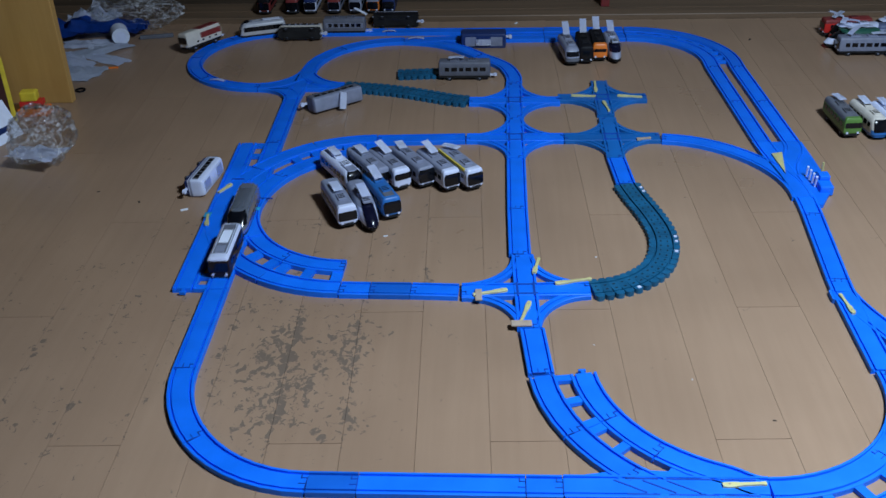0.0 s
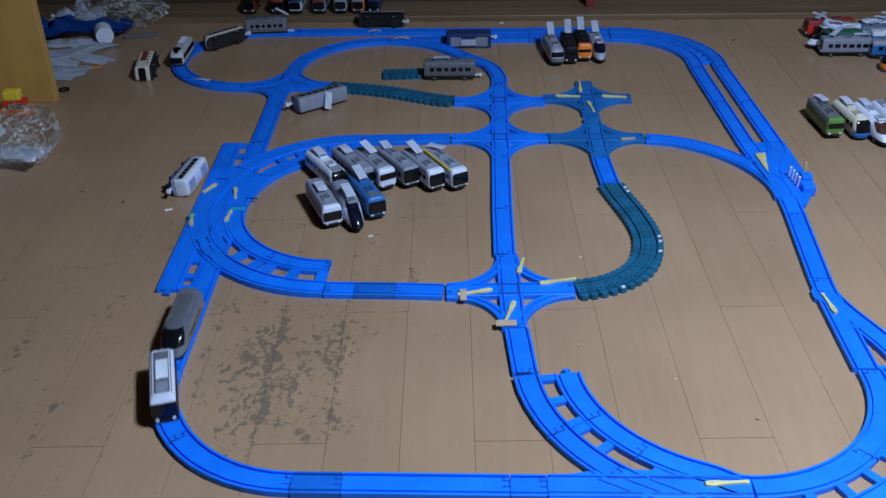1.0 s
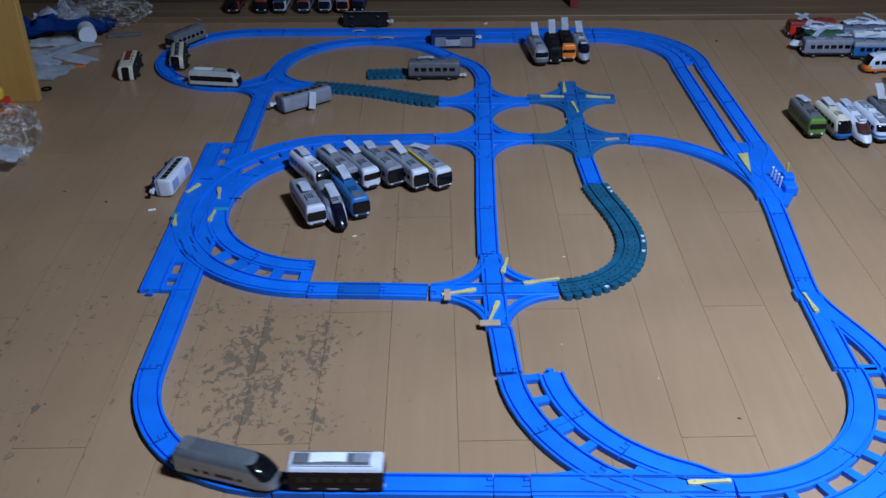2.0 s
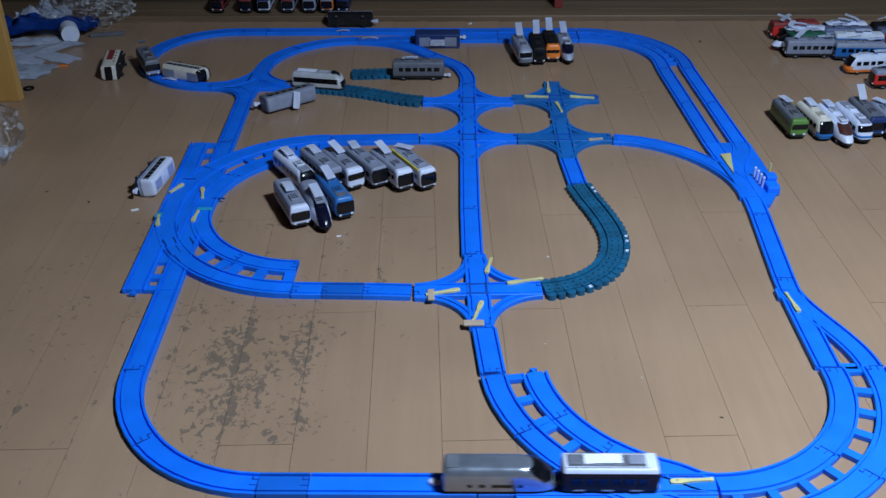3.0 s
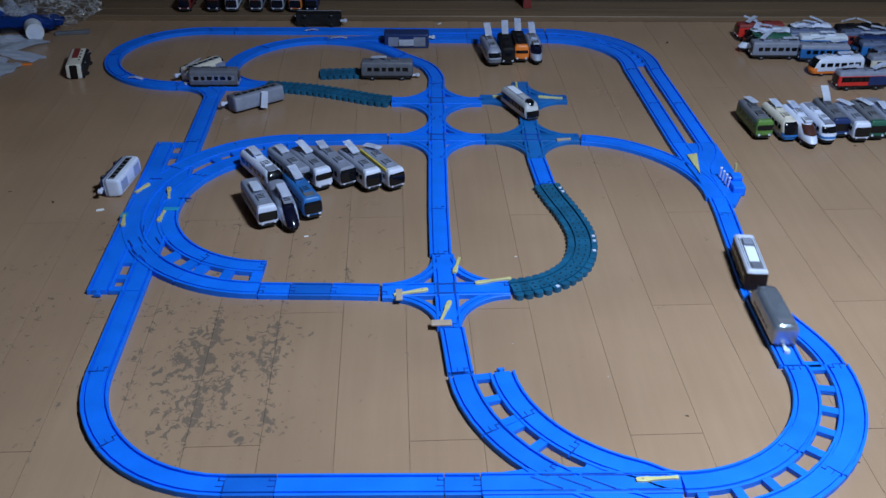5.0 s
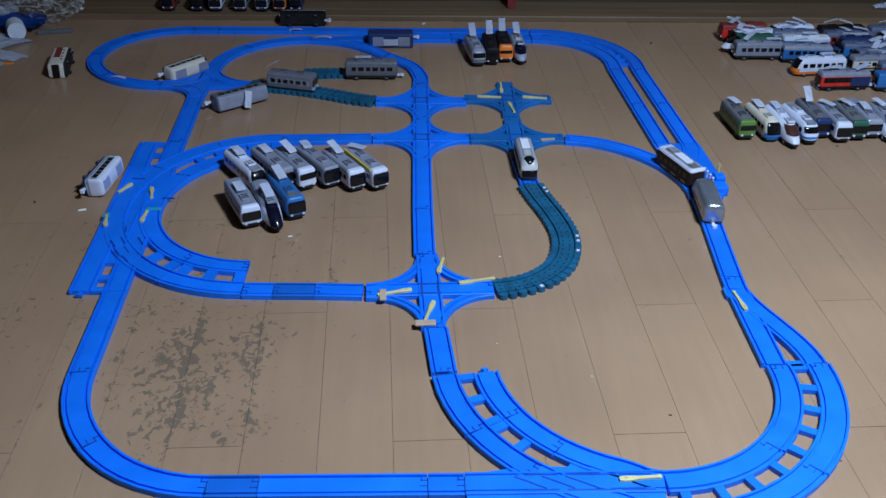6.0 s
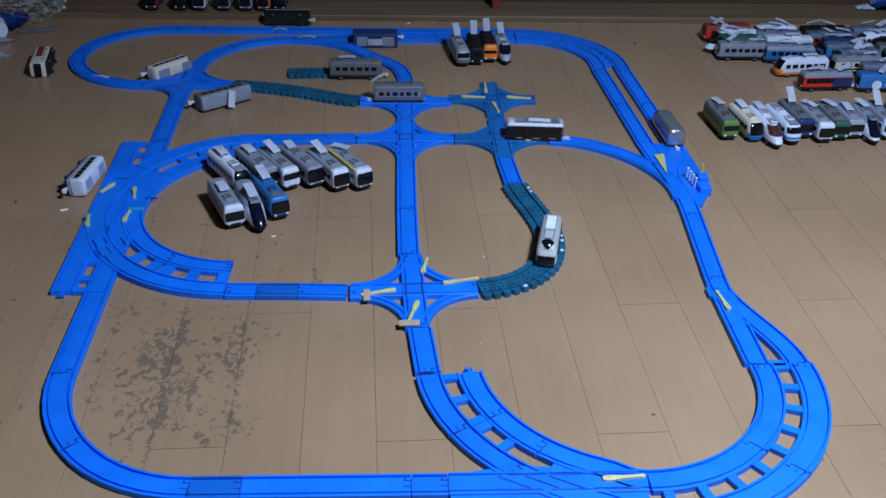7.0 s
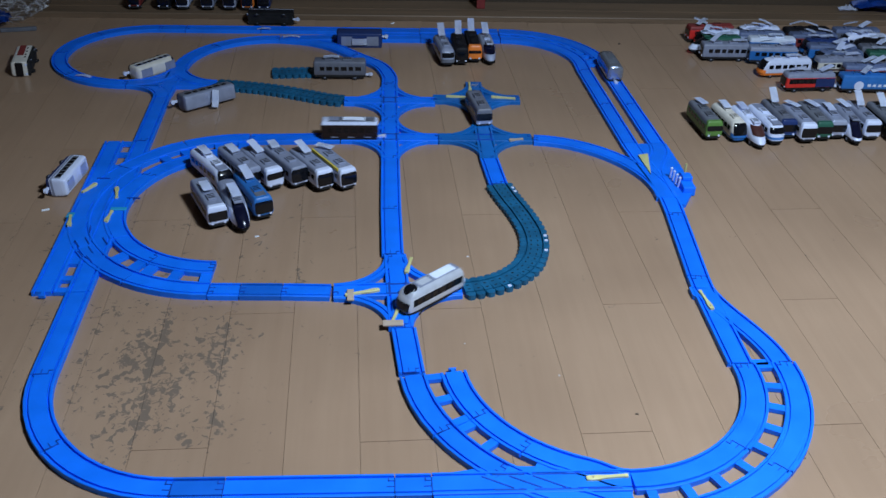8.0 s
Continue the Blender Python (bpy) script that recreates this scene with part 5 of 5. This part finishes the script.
for x, y, a, w in ((-0.313, 2.612, 8, 0.018), (-0.235, 2.552, 2, 0.022), (-0.700, 2.262, -14, 0.020)):
    bm = bmesh.new()
    rows = []
    for i in range(5):
        u = i / 4
        rows.append([bm.verts.new((w * (2 * u - 1), sy * 0.006, 0.0102 + 0.003 * math.sin(u * 3.14))) for sy in (-1, 1)])
    for p, q in zip(rows, rows[1:]):
        bm.faces.new((p[0], p[1], q[1], q[0]))
    bmesh.ops.solidify(bm, geom=bm.faces[:], thickness=0.0004)
    slip = part("paper_slip", bm, PAPER)
    slip.matrix_basis = at(x, y, a)
    tagged(slip, "loose white paper slip lying on a blue rail", "paper")
card = empty("printed_card", at(-1.085, 1.93, 70, 0.0, 0, 0), "white printed card leaning at the edge of the clutter", "card")
lean = Matrix.Rotation(radians(-28), 4, "X")
part("sheet", box(-0.06, -0.001, 0.0, 0.05, 0.001, 0.085, lean), PAPER, card)
part("print_bar", box(-0.035, -0.0018, 0.02, 0.03, -0.0011, 0.032, lean), NAVY, card)
part("print_bar", box(-0.035, -0.0018, 0.045, 0.01, -0.0011, 0.053, lean), MAROON, card)
sheet("paper_scrap", "crumpled white tissue on the carton", "paper", at(-1.178, 2.045, 32, 0.150), 0.07, 0.05, 0.03, PAPER, 9.4)
sheet("blue_plastic_sheet", "crumpled blue plastic sheet on the dark sill", "plastic sheet", at(1.52, 2.80, -14, 0.016), 0.26, 0.08, 0.04, TARP, 5.6)
sheet("paper_scrap", "white paper scrap on the dark sill", "paper", at(1.37, 2.81, 4, 0.016), 0.05, 0.03, 0.015, PAPER, 6.1)
sill_seam = part("sill_groove", box(-2.4, 2.775, 0.0162, 2.4, 2.779, 0.0185), SILL_WOOD)
tagged(sill_seam, "raised wooden guide strip along the sill", "strip", kind="structure")


# ---- floor boards ----
def plank_mesh(length):
    bm = box(-PITCH / 2 + 0.00025, 0, -0.006, PITCH / 2 - 0.00025, length, 0.0)
    me = bpy.data.meshes.new("floor_board")
    bmesh.ops.recalc_face_normals(bm, faces=bm.faces)
    bm.to_mesh(me)
    bm.free()
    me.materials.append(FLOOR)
    return me


PLANKS = {}
for i in range(-24, 25):
    x = X_FIRST + (i + 0.5) * PITCH
    off = (0.0, 0.303, 0.606)[i % 3] + 0.087
    for k in range(-3, 4):
        y0, y1 = max(off + k * 0.909, -1.50), min(off + k * 0.909 + 0.9082, 2.72 + x * math.tan(TURN) * -1)
        if y1 - y0 < 0.03:
            continue
        size = round(y1 - y0, 3)
        if size not in PLANKS:
            PLANKS[size] = plank_mesh(size)
        p = new("floor_board", PLANKS[size])
        p.parent = floor_slab
        p.matrix_basis = Matrix.Rotation(TURN, 4, "Z") @ Matrix.Translation((x + math.sin(TURN) * 1.2, y0, 0))


# ---- moving trains ----
lead_car = train_car("toy_train_car", "black and brown toy train car with a white roof, running", at(-0.48, 1.5, -90), end="flat", body=UMBER, roof=WHITE, roof_at=0.88, L=0.119, HT=0.048, gear=False)
part("roof_panel", box(-0.053, -0.0105, 0.0474, 0.043, 0.0105, 0.0486, None, 0.0004), GREY_DK, lead_car, "dark grey sunken roof panel")
part("roof_line", box(-0.054, -0.0135, 0.0470, 0.046, -0.0122, 0.0484), GREY_DK, lead_car)
part("roof_line", box(-0.054, 0.0122, 0.0470, 0.046, 0.0135, 0.0484), GREY_DK, lead_car)
part("roof_unit", box(0.022, -0.0080, 0.0484, 0.042, 0.0080, 0.0510, None, 0.0008), GREY, lead_car, "grey roof unit")
part("roof_unit", box(-0.051, -0.0080, 0.0484, -0.036, 0.0080, 0.0500, None, 0.0008), SLATE, lead_car, "dark purple-grey roof unit")
paper_tag(lead_car, Matrix.Translation((-0.009, 0.001, 0.0492)), 0.046, 0.0165)
for sy in (-1, 1):
    for x0 in (-0.045, -0.010, 0.025):
        part("side_vent", box(x0, sy * 0.0178, 0.0145, x0 + 0.014, sy * 0.0186, 0.0165), GREY, lead_car)
rear_car = train_car("toy_train_car", "glossy silver long-nosed toy train car, running behind", at(-0.48, 1.7, -90), end="duck", body=STEEL, roof=STEEL, L=0.142, W=0.039, gear=False, lamps=False, windows=False)
for sy in (-1, 1):
    for x0, w0 in ((-0.040, 0.006), (-0.026, 0.008), (-0.010, 0.026), (0.022, 0.006)):
        part("window", box(x0, sy * 0.0195 - 0.0004, 0.021, x0 + w0, sy * 0.0195 + 0.0006, 0.0255), GLASSY, rear_car)
part("roof_groove", box(-0.066, -0.012, 0.0463, -0.050, 0.011, 0.0474, None, 0.0003), GREY_DK, rear_car, "dark slot across the roof")
express = train_car("toy_train_car", "silver streamlined toy express with black windows, running", at(-0.5, Y_T, 180), end="steep", body=PALE_SILVER, roof=ROOF_SILVER, band=BLACK, L=0.125, gear=False, lamps=False, screen=(0.34, 0.64, 4))
part("roof_recess", box(-0.057, -0.0098, 0.0462, 0.030, 0.0098, 0.0474, None, 0.0004), GREY, express, "grey roof panel")
part("roof_pad", box(-0.050, -0.0082, 0.0472, -0.004, 0.0082, 0.0484, None, 0.0004), PAPER, express, "white battery cover")
part("roof_plate", box(0.002, -0.0070, 0.0472, 0.026, 0.0070, 0.0479, None, 0.0004), ROOF_SILVER, express, "silver roof plate")
cap = bmesh.new()
bmesh.ops.create_uvsphere(cap, u_segments=20, v_segments=12, radius=1.0, matrix=Matrix.Translation((0.0425, 0, 0.0420)) @ Matrix.Rotation(radians(28), 4, "Y") @ Matrix.Diagonal((0.0125, 0.0125, 0.0075, 1)))
smooth(part("canopy", cap, GLASSY, express, "black glossy cockpit canopy"))
cream_car = train_car("toy_train_car", "cream and black toy train car that leaves the rails", at(-0.4, Y_T, 180), end="slant", body=CREAM, roof=CREAM, L=0.120, band=GREY, gear=False, panels=GREY)
grey_car = train_car("passenger_car", "grey passenger car with a lifted paper tag, running", at(-0.3, Y_T, 180), body=SLATE, roof=SLATE, band=GREY, tag=(-0.045, 0, 45, 180), L=0.115, face=SILVER, boxy=True)
red_car = train_car("toy_train_car", "cream and maroon toy train car that tips off the rails", at(-0.7, 2.55, 200), body=CREAM, gear=False, roof=CREAM, L=0.120, HT=0.05, windows=False)
for sy in (-1, 1):
    part("upper_panel", box(-0.056, sy * 0.0180 - 0.0003, 0.026, 0.012, sy * 0.0180 + 0.0004, 0.0405), MAROON, red_car, "maroon upper side")
    for x0 in (-0.040, -0.018, 0.004, 0.022):
        part("window", box(x0, sy * 0.0182 - 0.0003, 0.0195, x0 + 0.006, sy * 0.0182 + 0.0005, 0.0235), GLASSY, red_car)
part("roof_panel", box(-0.057, -0.0150, 0.0455, 0.012, 0.0150, 0.0506, None, 0.0015), MAROON, red_car, "maroon rear half of the roof")


def on_track(path, s, z=0.0005, base=0.075):
    a, b = travel(path, max(0, s - base / 2)), travel(path, s + base / 2)
    return pose((a[0] + b[0]) / 2, (a[1] + b[1]) / 2, z, 0, 0, math.degrees(math.atan2(b[1] - a[1], b[0] - a[0])))


def glide(table, t):
    """A smooth value between the rows of (time, value)."""
    for i in range(len(table) - 1):
        (t1, v1), (t2, v2) = table[i], table[i + 1]
        if t <= t2 or i == len(table) - 2:
            t0, v0 = table[max(0, i - 1)]
            t3, v3 = table[min(len(table) - 1, i + 2)]
            m1 = (v2 - v0) / (t2 - t0) if t2 > t0 else 0
            m2 = (v3 - v1) / (t3 - t1) if t3 > t1 else 0
            d = t2 - t1
            u = (t - t1) / d
            return ((2 * u ** 3 - 3 * u * u + 1) * v1 + (u ** 3 - 2 * u * u + u) * d * m1 + (-2 * u ** 3 + 3 * u * u) * v2 + (u ** 3 - u * u) * d * m2)


S_LEAD = [(0.0, 0.716), (0.5, 0.897), (1.0, 1.080), (1.5, 1.262), (1.7, 1.335), (3.0, 1.799), (3.5, 1.980), (4.0, 2.163), (4.5, 2.357), (5.8, 2.845), (6.0, 2.909), (6.5, 3.057), (7.0, 3.225), (7.5, 3.409), (8.0, 3.583)]
S_REAR = [(0.0, 0.572), (0.5, 0.750), (1.0, 0.929), (1.5, 1.121), (1.7, 1.195), (3.0, 1.664), (3.5, 1.844), (4.0, 2.024), (4.5, 2.213), (5.8, 2.716), (6.0, 2.778), (6.5, 2.930), (7.0, 3.110), (7.5, 3.290), (8.0, 3.482)]
S_EXPRESS = [(0.0, 0.862), (0.5, 0.974), (1.0, 1.110), (1.5, 1.246), (3.0, 1.680), (3.5, 1.812), (4.0, 1.964), (4.5, 2.120), (5.8, 2.496), (6.0, 2.554), (6.5, 2.720), (7.0, 2.880), (7.5, 3.010), (8.0, 3.138)]
S_GREY = [(0.0, 0.634), (0.5, 0.724), (1.0, 0.808), (1.5, 0.898), (3.0, 1.196), (3.5, 1.255), (4.0, 1.328), (4.5, 1.404), (5.8, 1.682), (6.0, 1.732), (6.5, 1.884), (7.0, 2.032), (7.5, 2.200), (8.0, 2.298)]
S_CREAM = [(0.0, 0.750), (0.5, 0.852), (1.0, 0.955), (1.5, 1.050), (3.0, 1.344)]


def beside(s, inward, roll):
    a, b = travel(PATH_LOOP, s - 0.03), travel(PATH_LOOP, s + 0.03)
    h = math.atan2(b[1] - a[1], b[0] - a[0])
    x, y = (a[0] + b[0]) / 2 - math.sin(h) * inward, (a[1] + b[1]) / 2 + math.cos(h) * inward
    return lying(x, y, math.degrees(h), roll, z=0.004)


CREAM_OFF = [(3.2, lying(-0.648, 2.272, -16, 88)), (3.6, lying(-0.598, 2.274, 4, 88)), (4.0, lying(-0.556, 2.290, 30, 88)), (4.4, lying(-0.540, 2.308, 46, 88)),
             (4.7, lying(-0.542, 2.306, 49, 88)), (5.2, lying(-0.545, 2.304, 50, 88)), (8.0, lying(-0.545, 2.304, 50, 88))]
RED_OFF = [(0.0, lying(-0.804, 2.514, 236, 8, z=0.006)), (0.2, lying(-0.826, 2.464, 250, 16, z=0.004)), (0.3, lying(-0.834, 2.434, 257, 30, z=0.002)), (0.4, lying(-0.842, 2.396, 270, 55)),
           (0.5, lying(-0.848, 2.362, 277, 78)), (0.6, lying(-0.851, 2.340, 280, 88)), (0.8, lying(-0.853, 2.338, 280, 88)), (8.0, lying(-0.853, 2.338, 280, 88))]



def motions():
    times = [i / 10 for i in range(81)]
    walk(lead_car, [(t, on_track(PATH_MAIN, glide(S_LEAD, t))) for t in times])
    walk(rear_car, [(t, on_track(PATH_YARD, glide(S_REAR, t))) for t in times])
    walk(express, [(t, on_track(PATH_LOOP, glide(S_EXPRESS, t))) for t in times])
    walk(grey_car, [(t, on_track(PATH_LOOP, glide(S_GREY, t))) for t in times])
    walk(cream_car, [(t, beside(glide(S_CREAM, t), 0.042, 88)) for t in times if t <= 2.8] + CREAM_OFF)
    walk(red_car, RED_OFF)


motions()
